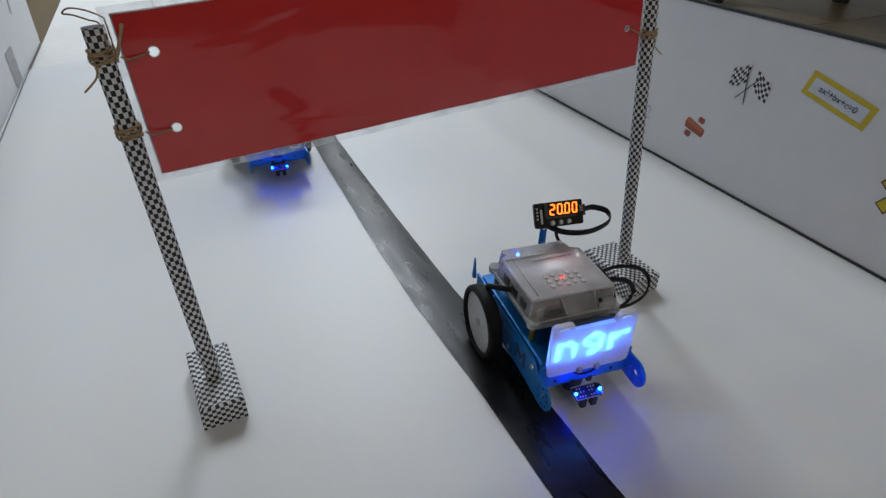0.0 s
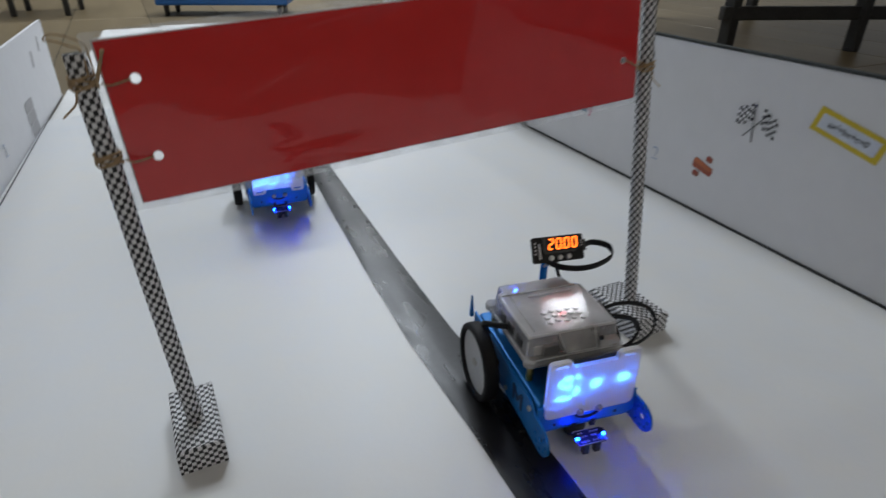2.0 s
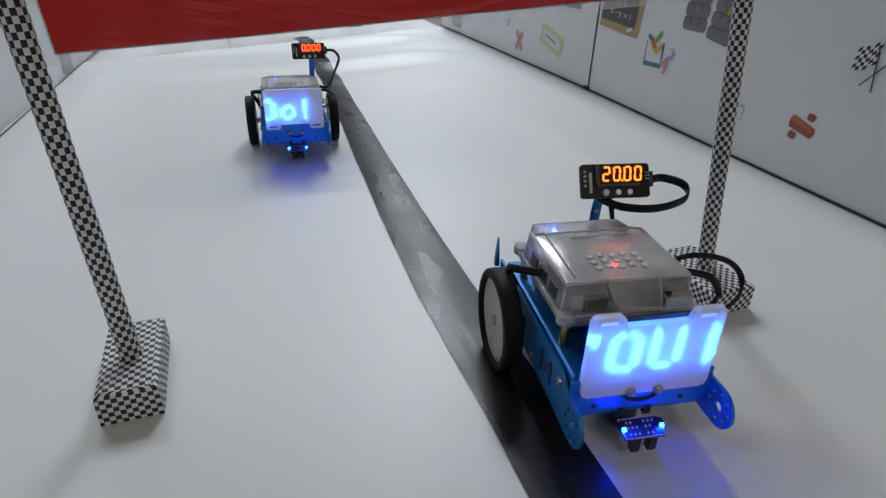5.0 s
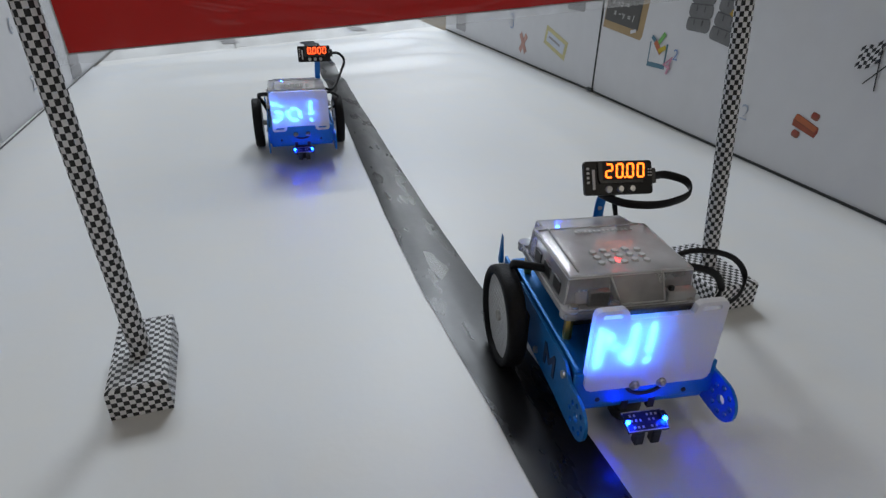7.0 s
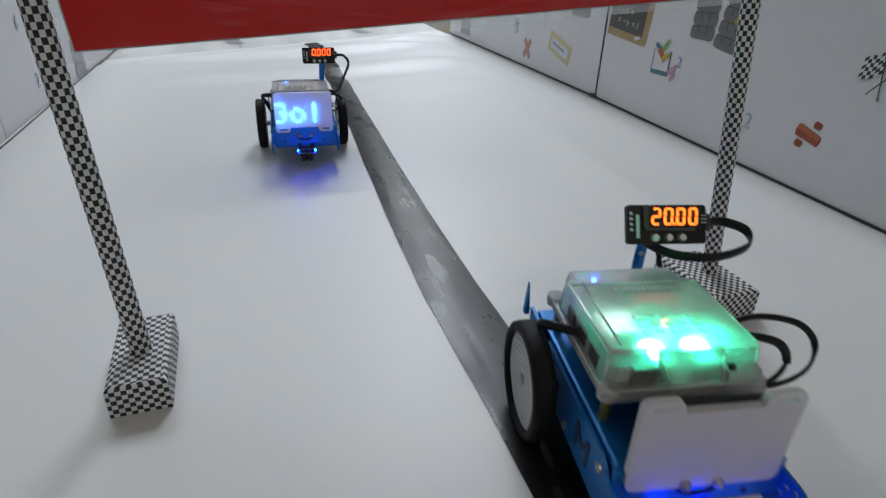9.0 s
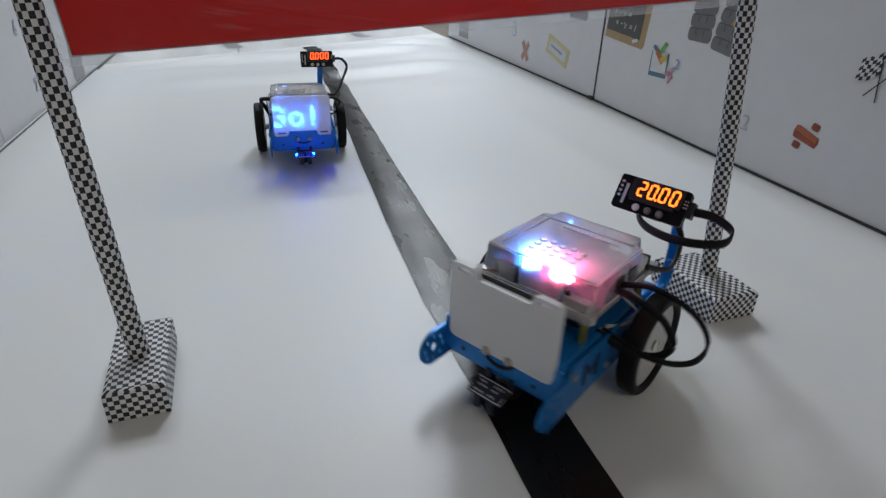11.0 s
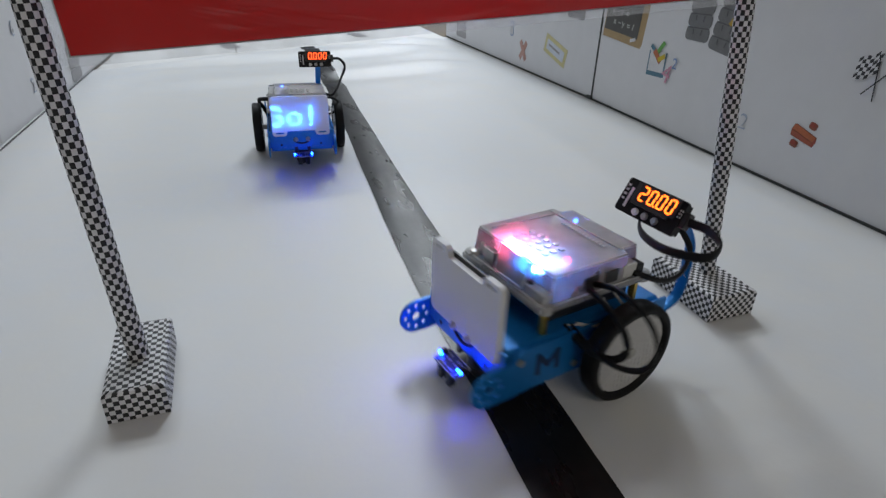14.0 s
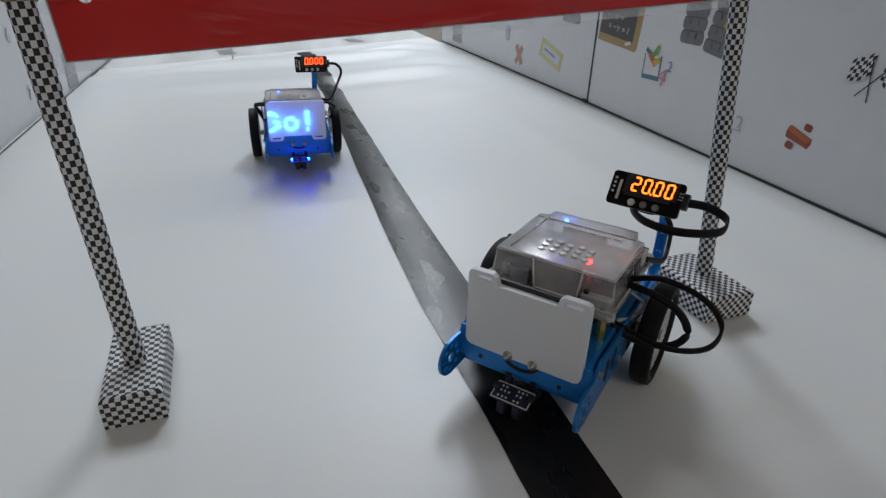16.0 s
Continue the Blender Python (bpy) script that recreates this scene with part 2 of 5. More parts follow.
MAT_TIN = material("tin_plate", (0.45, 0.45, 0.45), 0.35, 0.8, 120, 0.15)
MAT_PORT = material("white_socket", (0.7, 0.7, 0.68), 0.45, 0, 90, 0.05)
MAT_CABLE = material("black_cable", (0.007, 0.007, 0.008), 0.42, 0, 90, 0.2, spec=0.25)
MAT_MODULE = material("black_display_board", (0.006, 0.006, 0.007), 0.35, 0, 90, 0.2, spec=0.2)
MAT_GREYWIRE = material("grey_wire", (0.55, 0.55, 0.55), 0.4, 0, 90, 0.1)
MAT_PRINT = material("white_print", (0.6, 0.6, 0.62), 0.5, 0, 200, 0.1)
MAT_CASE = clear_plastic("clear_plastic", 0.54)
MAT_CLEAR = clear_plastic("clear_side_plastic", 0.32)
MAT_FILM = clear_plastic("clear_laminate", 0.12)
MAT_CASE_EDGE = clear_plastic("case_edge_plastic", 0.72)
# for the balls that imitate bloom around the colour lamps
MAT_BLOOM = clear_plastic("frosted_bloom", 0.82, 0.8)
MAT_PANEL = frosted_panel()
GLOW_TEXT = glow("blue_matrix_led", (0.035, 0.20, 1.0), 54)
GLOW_FAR_TEXT = glow("far_blue_matrix_led", (0.035, 0.20, 1.0), 52)
GLOW_DIGIT = glow("orange_digit", (1.0, 0.15, 0.012), 4.2)
GLOW_DIGIT_RED = glow("red_orange_digit", (1.0, 0.08, 0.015), 4.5)
GLOW_SENSOR = glow("blue_sensor_led", (0.0010, 0.022, 1.0), 420)
GLOW_STATUS = glow("blue_status_led", (0.02, 0.10, 1.0), 40)
GLOW_POWER = glow("red_power_led", (1.0, 0.03, 0.03), 7)
GLOW_GREEN = glow("green_led", (0.035, 1.0, 0.52), 5200)
GLOW_BLUE = glow("azure_led", (0.035, 0.26, 1.0), 7000)
GLOW_PINK = glow("pink_led", (1.0, 0.13, 0.30), 5200)


# ---- mesh helpers ----
def part(name, bm, mat, parent=None, label="", smooth=False):
    me = bpy.data.meshes.new(name)
    bmesh.ops.recalc_face_normals(bm, faces=bm.faces)
    bm.to_mesh(me)
    bm.free()
    for m in (mat if isinstance(mat, (list, tuple)) else [mat]):
        me.materials.append(m)
    if smooth:
        me.polygons.foreach_set("use_smooth", [True] * len(me.polygons))
    ob = new(name, me)
    ob.parent = parent
    if label:
        tagged(ob, label)
    return ob


def empty(name, m, label, category, group=""):
    ob = new(name)
    ob.matrix_basis = m
    ob.empty_display_size = 0.02
    return tagged(ob, label, category, group)


def box(bm, centre, size, bevel=0.0, rot=None, seg=2):
    m = Matrix.Translation(centre) @ (rot or Matrix.Identity(4)) @ Matrix.Diagonal((*size, 1))
    made = bmesh.ops.create_cube(bm, size=1.0, matrix=m)
    if bevel:
        edges = list({e for v in made["verts"] for e in v.link_edges})
        bmesh.ops.bevel(bm, geom=edges, offset=bevel, segments=seg, affect="EDGES", profile=0.5)
    return bm


def cyl(bm, a, b, r, seg=20, r2=None):
    a, b = Vector(a), Vector(b)
    d = b - a
    m = Matrix.Translation((a + b) / 2) @ d.to_track_quat("Z", "Y").to_matrix().to_4x4()
    bmesh.ops.create_cone(bm, cap_ends=True, segments=seg, radius1=r, radius2=r if r2 is None else r2, depth=d.length, matrix=m)
    return bm


def ball(bm, centre, r, squash=1.0, u=14, v=8):
    bmesh.ops.create_uvsphere(bm, u_segments=u, v_segments=v, radius=r,
                              matrix=Matrix.Translation(centre) @ Matrix.Diagonal((1, 1, squash, 1)))
    return bm


def curve_points(points, steps=8):
    """Catmull-Rom through the points."""
    p = [Vector(q) for q in points]
    p = [2 * p[0] - p[1]] + p + [2 * p[-1] - p[-2]]
    out = []
    for i in range(1, len(p) - 2):
        for k in range(steps):
            t = k / steps
            out.append(0.5 * ((2 * p[i]) + (p[i + 1] - p[i - 1]) * t + (2 * p[i - 1] - 5 * p[i] + 4 * p[i + 1] - p[i + 2]) * t * t
                              + (3 * p[i] - p[i - 1] - 3 * p[i + 1] + p[i + 2]) * t ** 3))
    out.append(p[-2])
    return out


def tube(bm, points, r, flat=1.0, up=(0, 0, 1), seg=10, steps=8):
    """A round or flattened cord swept along a smooth curve; flat widens it along up."""
    pts = curve_points(points, steps)
    rings = []
    for i, q in enumerate(pts):
        d = (pts[min(i + 1, len(pts) - 1)] - pts[max(i - 1, 0)]).normalized()
        u = Vector(up) - d * d.dot(Vector(up))
        u = u.normalized() if u.length > 1e-4 else d.orthogonal().normalized()
        w = d.cross(u)
        rings.append([bm.verts.new(q + w * r * math.cos(a) + u * r * flat * math.sin(a)) for a in [2 * math.pi * k / seg for k in range(seg)]])
    for a, b in zip(rings, rings[1:]):
        for k in range(seg):
            bm.faces.new((a[k], a[(k + 1) % seg], b[(k + 1) % seg], b[k]))
    bm.faces.new(rings[0][::-1])
    bm.faces.new(rings[-1])
    return bm


def sheet(bm, outline, holes, thick, m):
    """A flat plate in its own xy plane with holes through it, given thickness along z, then placed by m."""
    verts, edges = [], []
    for loop in [outline] + holes:
        vs = [bm.verts.new((x, y, 0)) for x, y in loop]
        verts += vs
        edges += [bm.edges.new((vs[i], vs[(i + 1) % len(vs)])) for i in range(len(vs))]
    faces = [f for f in bmesh.ops.triangle_fill(bm, use_beauty=True, use_dissolve=False, edges=edges)["geom"] if isinstance(f, bmesh.types.BMFace)]
    ext = bmesh.ops.extrude_face_region(bm, geom=faces)["geom"]
    top = [v for v in ext if isinstance(v, bmesh.types.BMVert)]
    bmesh.ops.translate(bm, verts=top, vec=(0, 0, thick))
    bmesh.ops.transform(bm, matrix=m, verts=list(set(verts) | set(top)))
    return bm


def ring_points(cx, cy, r, n=16):
    return [(cx + r * math.cos(2 * math.pi * k / n), cy + r * math.sin(2 * math.pi * k / n)) for k in range(n)]


def round_rect(x0, y0, x1, y1, r, n=5):
    out = []
    for cx, cy, a0 in ((x1 - r, y1 - r, 0), (x0 + r, y1 - r, 90), (x0 + r, y0 + r, 180), (x1 - r, y0 + r, 270)):
        out += [(cx + r * math.cos(radians(a0 + 90 * k / n)), cy + r * math.sin(radians(a0 + 90 * k / n))) for k in range(n + 1)]
    return out


SIDE = Matrix(((0, 0, 1, 0), (1, 0, 0, 0), (0, 1, 0, 0), (0, 0, 0, 1)))    # plate (y, z) with thickness along x
FRONT = Matrix(((1, 0, 0, 0), (0, 0, 1, 0), (0, 1, 0, 0), (0, 0, 0, 1)))   # plate (x, z) with thickness along y


# ---- the room ----
def build_room():
    bm = bmesh.new()
    box(bm, (0, 2.1, -0.059), (9, 12, 0.1))
    floor = tagged(part("floor", bm, MAT_FLOOR), "olive brown plank floor with a dull shine", "floor", kind="structure")
    for name, c, s in (("wall_north", (0, 8.15, 1.3), (9.4, 0.1, 2.8)), ("wall_south", (0, -3.95, 1.3), (9.4, 0.1, 2.8)),
                       ("wall_east", (4.55, 2.1, 1.3), (0.1, 12, 2.8)), ("wall_west", (-4.55, 2.1, 1.3), (0.1, 12, 2.8))):
        bm = bmesh.new()
        box(bm, c, s)
        tagged(part(name, bm, MAT_WALL), "plain plastered room wall", "wall", kind="structure")
    bm = bmesh.new()
    box(bm, (0, 2.1, 2.75), (9.2, 12.2, 0.1))
    tagged(part("ceiling", bm, MAT_WALL), "plain pale ceiling", "ceiling", kind="structure")
    return floor


def build_planks(floor):
    """Long laminate planks laid along the room."""
    bm = bmesh.new()
    box(bm, (0, 0, 0), (0.297, 1.997, 0.004), 0.0012, seg=1)
    whole = part("plank", bm, MAT_PLANK, floor)
    whole.matrix_basis = pose(-4.35, -2.9, -0.007)
    for i in range(30):
        for j in range(6):
            if i or j:
                ob = new("plank", whole.data)
                ob.parent = floor
                ob.matrix_basis = pose(-4.35 + 0.3 * i, -2.9 + 2.0 * j, -0.007, 0, 0, 180 * ((i * 7 + j * 3) % 2))


def sheet_end(x):
    """Where the vinyl ends, on the slant across the track."""
    rows = ((-0.95, 0.43), (-0.83, 0.45), (-0.59, 0.51), (-0.445, 0.60), (-0.2, 0.68), (0.0, 0.765))
    for (xa, ya), (xb, yb) in zip(rows, rows[1:]):
        if x <= xb:
            return ya + (yb - ya) * (x - xa) / (xb - xa)
    return rows[-1][1]


def sheet_height(x, y):
    """Small waves of the vinyl where it is loosely laid, towards its far end, flat along both boards."""
    k = min(1.0, max(0.0, (y - 0.02) / 0.35))
    k *= min(1.0, max(0.0, (-x - 0.03) / 0.13)) * min(1.0, max(0.0, (x + 0.84) / 0.16))
    near = 0.0007 * max(0.0, noise.noise((x * 3.1, y * 2.3, 5.0))) * min(1.0, max(0.0, (-x - 0.03) / 0.1))
    return near + k * (0.0072 + 0.0042 * math.sin(30 * y + 5.0 * x + 1.4 * math.sin(7 * x)) + 0.0030 * math.sin(55 * y - 9 * x + 0.6 * math.sin(11 * x)))


def build_sheet():
    bm = bmesh.new()
    nx, ny = 60, 170
    x0, x1, y0 = -0.93, -0.003, -1.7
    grid = []
    for j in range(ny + 1):
        row = []
        for i in range(nx + 1):
            x = x0 + (x1 - x0) * i / nx
            y = y0 + (sheet_end(x) + 0.004 * math.sin(23 * x) - y0) * j / ny
            row.append(bm.verts.new((x + (0.04 * max(0, y) if i == 0 else 0), y, sheet_height(x, y))))
        grid.append(row)
    for j in range(ny):
        for i in range(nx):
            bm.faces.new((grid[j][i], grid[j][i + 1], grid[j + 1][i + 1], grid[j + 1][i]))
    ext = bmesh.ops.extrude_face_region(bm, geom=list(bm.faces))["geom"]
    bmesh.ops.translate(bm, verts=[v for v in ext if isinstance(v, bmesh.types.BMVert)], vec=(0, 0, -0.0015))
    tagged(part("ground", bm, MAT_SHEET, smooth=True), "white vinyl track sheet, slightly creased at its far end", "track sheet", kind="structure")


def build_end_cards():
    """Two cream cards that lie flat on the floor past the end of the vinyl, a dark seam between them."""
    for (xa, xb, xc, xd), far in (((-0.868, -0.592, -0.5755, -0.775), 1.745), ((-0.589, -0.004, -0.004, -0.5725), 1.79)):
        bm = bmesh.new()
        n = 24
        rows = []
        for j in range(n + 1):
            f = j / n
            y = 0.40 + (far - 0.40) * f
            row = []
            for i in range(13):
                x = (xa + (xb - xa) * i / 12) * (1 - f) + (xd + (xc - xd) * i / 12) * f
                row.append(bm.verts.new((x, y, -0.0031 + 0.0008 * noise.noise((x * 4, y * 3, 1.7)))))
            rows.append(row)
        for a, b in zip(rows, rows[1:]):
            for i in range(12):
                bm.faces.new((a[i], a[i + 1], b[i + 1], b[i]))
        ext = bmesh.ops.extrude_face_region(bm, geom=list(bm.faces))["geom"]
        bmesh.ops.translate(bm, verts=[v for v in ext if isinstance(v, bmesh.types.BMVert)], vec=(0, 0, -0.0016))
        tagged(part("floor_card", bm, MAT_CREAM), "cream card lying flat on the planks past the track end", "card", "cream cards on the floor")


TAPE_LINE = ((-1.45, -0.478, 0.045), (-0.80, -0.482, 0.0455), (-0.66, -0.4765, 0.046), (-0.55, -0.4755, 0.047), (-0.40, -0.4685, 0.044),
             (-0.25, -0.459, 0.041), (-0.10, -0.448, 0.038), (0.06, -0.4385, 0.037), (0.22, -0.430, 0.036), (0.40, -0.4225, 0.035), (0.635, -0.4225, 0.035))


def tape_length(y0, y1, lift, bow, root, label):
    """One length of the tape; it stands a little proud along its middle where it is not rubbed down."""
    bm = bmesh.new()
    rows = []
    n = int((y1 - y0) / 0.008)
    m = 12
    for k in range(n + 1):
        y = y0 + (y1 - y0) * k / n
        for (ya, ca, wa), (yb, cb, wb) in zip(TAPE_LINE, TAPE_LINE[1:]):
            if ya <= y <= yb + 1e-9:
                f = (y - ya) / (yb - ya)
                c, w = ca + (cb - ca) * f, wa + (wb - wa) * f
        row = []
        for i in range(m + 1):
            v = i / m - 0.5
            x = c + w * v
            edge = 0.0006 * noise.noise((x * 5, y * 22, 3.1)) if i in (0, m) else 0
            up = bow * min(1.0, (y - y0) / 0.16) * (1 - (2 * v) ** 2) * (0.7 + 0.6 * noise.noise((y * 5, 1.5, 0.3)))
            z = sheet_height(x, y) + 0.0006 + lift + (up if 0 < i < m else 0)
            row.append(bm.verts.new((x + edge, y + 0.0012 * i * (k == n) + 0.003 * (noise.noise((i * 0.7, y, 0)) if k == 0 else 0), z)))
        rows.append(row)
    for a, b in zip(rows, rows[1:]):
        for i in range(m):
            bm.faces.new((a[i], a[i + 1], b[i + 1], b[i]))
    part("tape_length", bm, MAT_TAPE, root, label, smooth=True)


def build_tape():
    root = empty("line_tape", pose(0, 0, 0), "wide shiny black tape line stuck along the white sheet", "tape")
    tape_length(-1.45, -0.628, 0.0, 0.0003, root, "flat matt black length of tape")
    tape_length(-0.640, 0.60, 0.0002, 0.0013, root, "creased length of tape, bowed along its middle")


# ---- low walls of the track ----
def board(name, a, b, height, thick, label, mat=None):
    """A foam board from a to b on the ground, its near face on that line, thickness to its back (the right of a to b)."""
    a, b = Vector((*a, 0)), Vector((*b, 0))
    d = (b - a).normalized()
    nrm = Vector((d.y, -d.x, 0))
    c = (a + b) / 2 + nrm * thick / 2
    bm = bmesh.new()
    box(bm, (c.x, c.y, height / 2 + 0.0005), ((b - a).length, thick, height), 0.0008, Matrix.Rotation(math.atan2(d.y, d.x), 4, "Z"))
    return tagged(part(name, bm, mat or MAT_BOARD), label, "board wall", kind="structure")


def strip(name, a, b, z0, z1, out, mat, label):
    """A thin dark edge strip a little in front of a board."""
    a, b = Vector((*a, 0)), Vector((*b, 0))
    d = (b - a).normalized()
    nrm = Vector((-d.y, d.x, 0))
    c = (a + b) / 2 + nrm * out / 2
    bm = bmesh.new()
    box(bm, (c.x, c.y, (z0 + z1) / 2), ((b - a).length, out, z1 - z0), 0, Matrix.Rotation(math.atan2(d.y, d.x), 4, "Z"))
    return tagged(part(name, bm, mat), label, "edge strip", kind="structure")


FOOT_IN = 0.0325     # how far the near board's foot comes in, per metre
LEFT_A, LEFT_M, LEFT_B = (-0.965, -1.2), (-0.9, -0.045), (-0.852, 0.655)


def build_track_walls():
    # near board: its foot runs in towards the track, its top stays on the line
    bm = bmesh.new()
    ny, nz = 40, 8
    lay = []
    for t in (0.0, 0.006):
        lay.append([[bm.verts.new((FOOT_IN * y * (1 - z / 0.19) + t, y, z)) for z in [0.0005 + 0.2185 * k / nz for k in range(nz + 1)]]
                    for y in [-1.5 + 1.4985 * j / ny for j in range(ny + 1)]])
    for g in lay:
        for j in range(ny):
            for k in range(nz):
                bm.faces.new((g[j][k], g[j + 1][k], g[j + 1][k + 1], g[j][k + 1]))
    a, b = lay
    for j in range(ny):
        for k in (0, nz):
            bm.faces.new((a[j][k], a[j + 1][k], b[j + 1][k], b[j][k]))
    for k in range(nz):
        for j in (0, ny):
            bm.faces.new((a[j][k], a[j][k + 1], b[j][k + 1], b[j][k]))
    tagged(part("wall_1", bm, MAT_BOARD), "white foam board track wall with maths stickers", "board wall", kind="structure")
    board("wall_2", (0, 0.0015), (0, 0.775), 0.205, 0.006, "white foam board track wall with small stickers")
    board("wall_3", LEFT_M, LEFT_A, 0.172, 0.006, "white foam board track wall")
    board("wall_4", LEFT_B, (LEFT_M[0], LEFT_M[1] + 0.003), 0.166, 0.006, "white foam board track wall with pale stickers")
    # solid dark strips put the darkness of the gap at the foot into colour
    strip("trim", (FOOT_IN * -1.5, -1.5), (0, 0), 0.0003, 0.0032, 0.0018, MAT_EDGE, "dark strip drawn for the gap along the foot of the board")
    strip("trim", (0, 0.002), (0, 0.775), 0.0003, 0.0032, 0.0018, MAT_EDGE, "dark strip drawn for the gap along the foot of the board")
    strip("trim", (0, -0.0016), (0, 0.0016), 0.0034, 0.2045, 0.0012, MAT_EDGE, "dark seam between two boards")
    for edge_y0, edge_y1, top in ((-1.5, -0.002, 0.219), (0.002, 0.775, 0.2055)):
        bm = bmesh.new()
        n = 30
        rows = []
        for k in range(n + 1):
            y = edge_y0 + (edge_y1 - edge_y0) * k / n
            x = FOOT_IN * min(y, 0) * (1 - top / 0.19)
            wob = 0.0007 * noise.noise((y * 14, top, 2.0))
            rows.append([bm.verts.new(p) for p in ((x - 0.0012, y, top - 0.0022 + wob), (x + 0.0072, y, top - 0.0022), (x + 0.0072, y, top + 0.0014 + wob), (x - 0.0012, y, top + 0.0014 + wob))])
        for p, q in zip(rows, rows[1:]):
            for i in range(4):
                bm.faces.new((p[i], p[(i + 1) % 4], q[(i + 1) % 4], q[i]))
        bm.faces.new(rows[0])
        bm.faces.new(rows[-1][::-1])
        tagged(part("trim", bm, MAT_EDGE), "dark tape along the top edge of the board", "edge strip", kind="structure")
    # same for the left boards: a dark grey strip draws the gap
    strip("trim", LEFT_B, LEFT_A, 0.0003, 0.0020, 0.0012, STICK["tread"], "dark strip drawn for the gap along the foot of the board")
    bm = bmesh.new()
    box(bm, (-0.004, 0.002, 0.004), (0.006, 0.014, 0.006), 0.001)
    tagged(part("tape_scrap", bm, MAT_EDGE), "small scrap of black tape at the board seam", "tape")


# ---- stickers ----
def flat_part(name, polygons, mat, parent, lift, label=""):
    """Thin cut-out shapes in the sticker's own plane (u right, v up)."""
    bm = bmesh.new()
    for poly in polygons:
        vs = [bm.verts.new((u, v, lift)) for u, v in poly]
        bm.faces.new(vs)
    ext = bmesh.ops.extrude_face_region(bm, geom=list(bm.faces))["geom"]
    bmesh.ops.translate(bm, verts=[v for v in ext if isinstance(v, bmesh.types.BMVert)], vec=(0, 0, 0.0003))
    return part(name, bm, mat, parent, label)


def rect(u, v, w, h, a=0.0):
    c, s = math.cos(radians(a)), math.sin(radians(a))
    return [(u + x * c - y * s, v + x * s + y * c) for x, y in ((-w / 2, -h / 2), (w / 2, -h / 2), (w / 2, h / 2), (-w / 2, h / 2))]


def wall_frame(x, y, z, tilt=0.0, left=False):
    """The frame of a sticker on a side wall: u runs to the right as seen from the track, v up, w out of the wall."""
    if left:
        d = (Vector(LEFT_B) - Vector(LEFT_M)).normalized()
        u, w = Vector((d.x, d.y, 0)), Vector((d.y, -d.x, 0))
        o = Vector((*LEFT_M, 0)) + u * ((y - LEFT_M[1]) / d.y) + Vector((0, 0, z))
    else:
        u, w, o = Vector((0, -1, 0)), Vector((-1, 0, 0)), Vector((x, y, z))
        if y < 0:
            o.x = FOOT_IN * y * (1 - z / 0.19)
            lean = math.atan(-FOOT_IN * y / 0.19)
            w = Vector((-math.cos(lean), 0, math.sin(lean)))
            v = w.cross(u)
            m = Matrix((u, v, w)).transposed().to_4x4()
            return Matrix.Translation(o + w * 0.0004) @ m @ Matrix.Rotation(radians(tilt), 4, "Z")
    m = Matrix((u, Vector((0, 0, 1)), w)).transposed().to_4x4()
    return Matrix.Translation(o + w * 0.0004) @ m @ Matrix.Rotation(radians(tilt), 4, "Z")


def text_mesh(name, words, size, mat, parent, lift, m=None, label=""):
    cu = bpy.data.curves.new(name, "FONT")
    cu.body, cu.size, cu.align_x, cu.align_y, cu.extrude = words, size, "CENTER", "CENTER", 0.00015
    tmp = bpy.data.objects.new(name, cu)
    me = bpy.data.meshes.new_from_object(tmp)
    bpy.data.objects.remove(tmp)
    me.materials.append(mat)
    ob = new(name, me)
    ob.parent = parent
    ob.matrix_basis = Matrix.Translation((0, 0, lift)) @ (m or Matrix.Identity(4))
    if label:
        tagged(ob, label)
    return ob


def sticker(m, label):
    return empty("wall_sticker", m, label, "sticker", "stickers on the track walls")


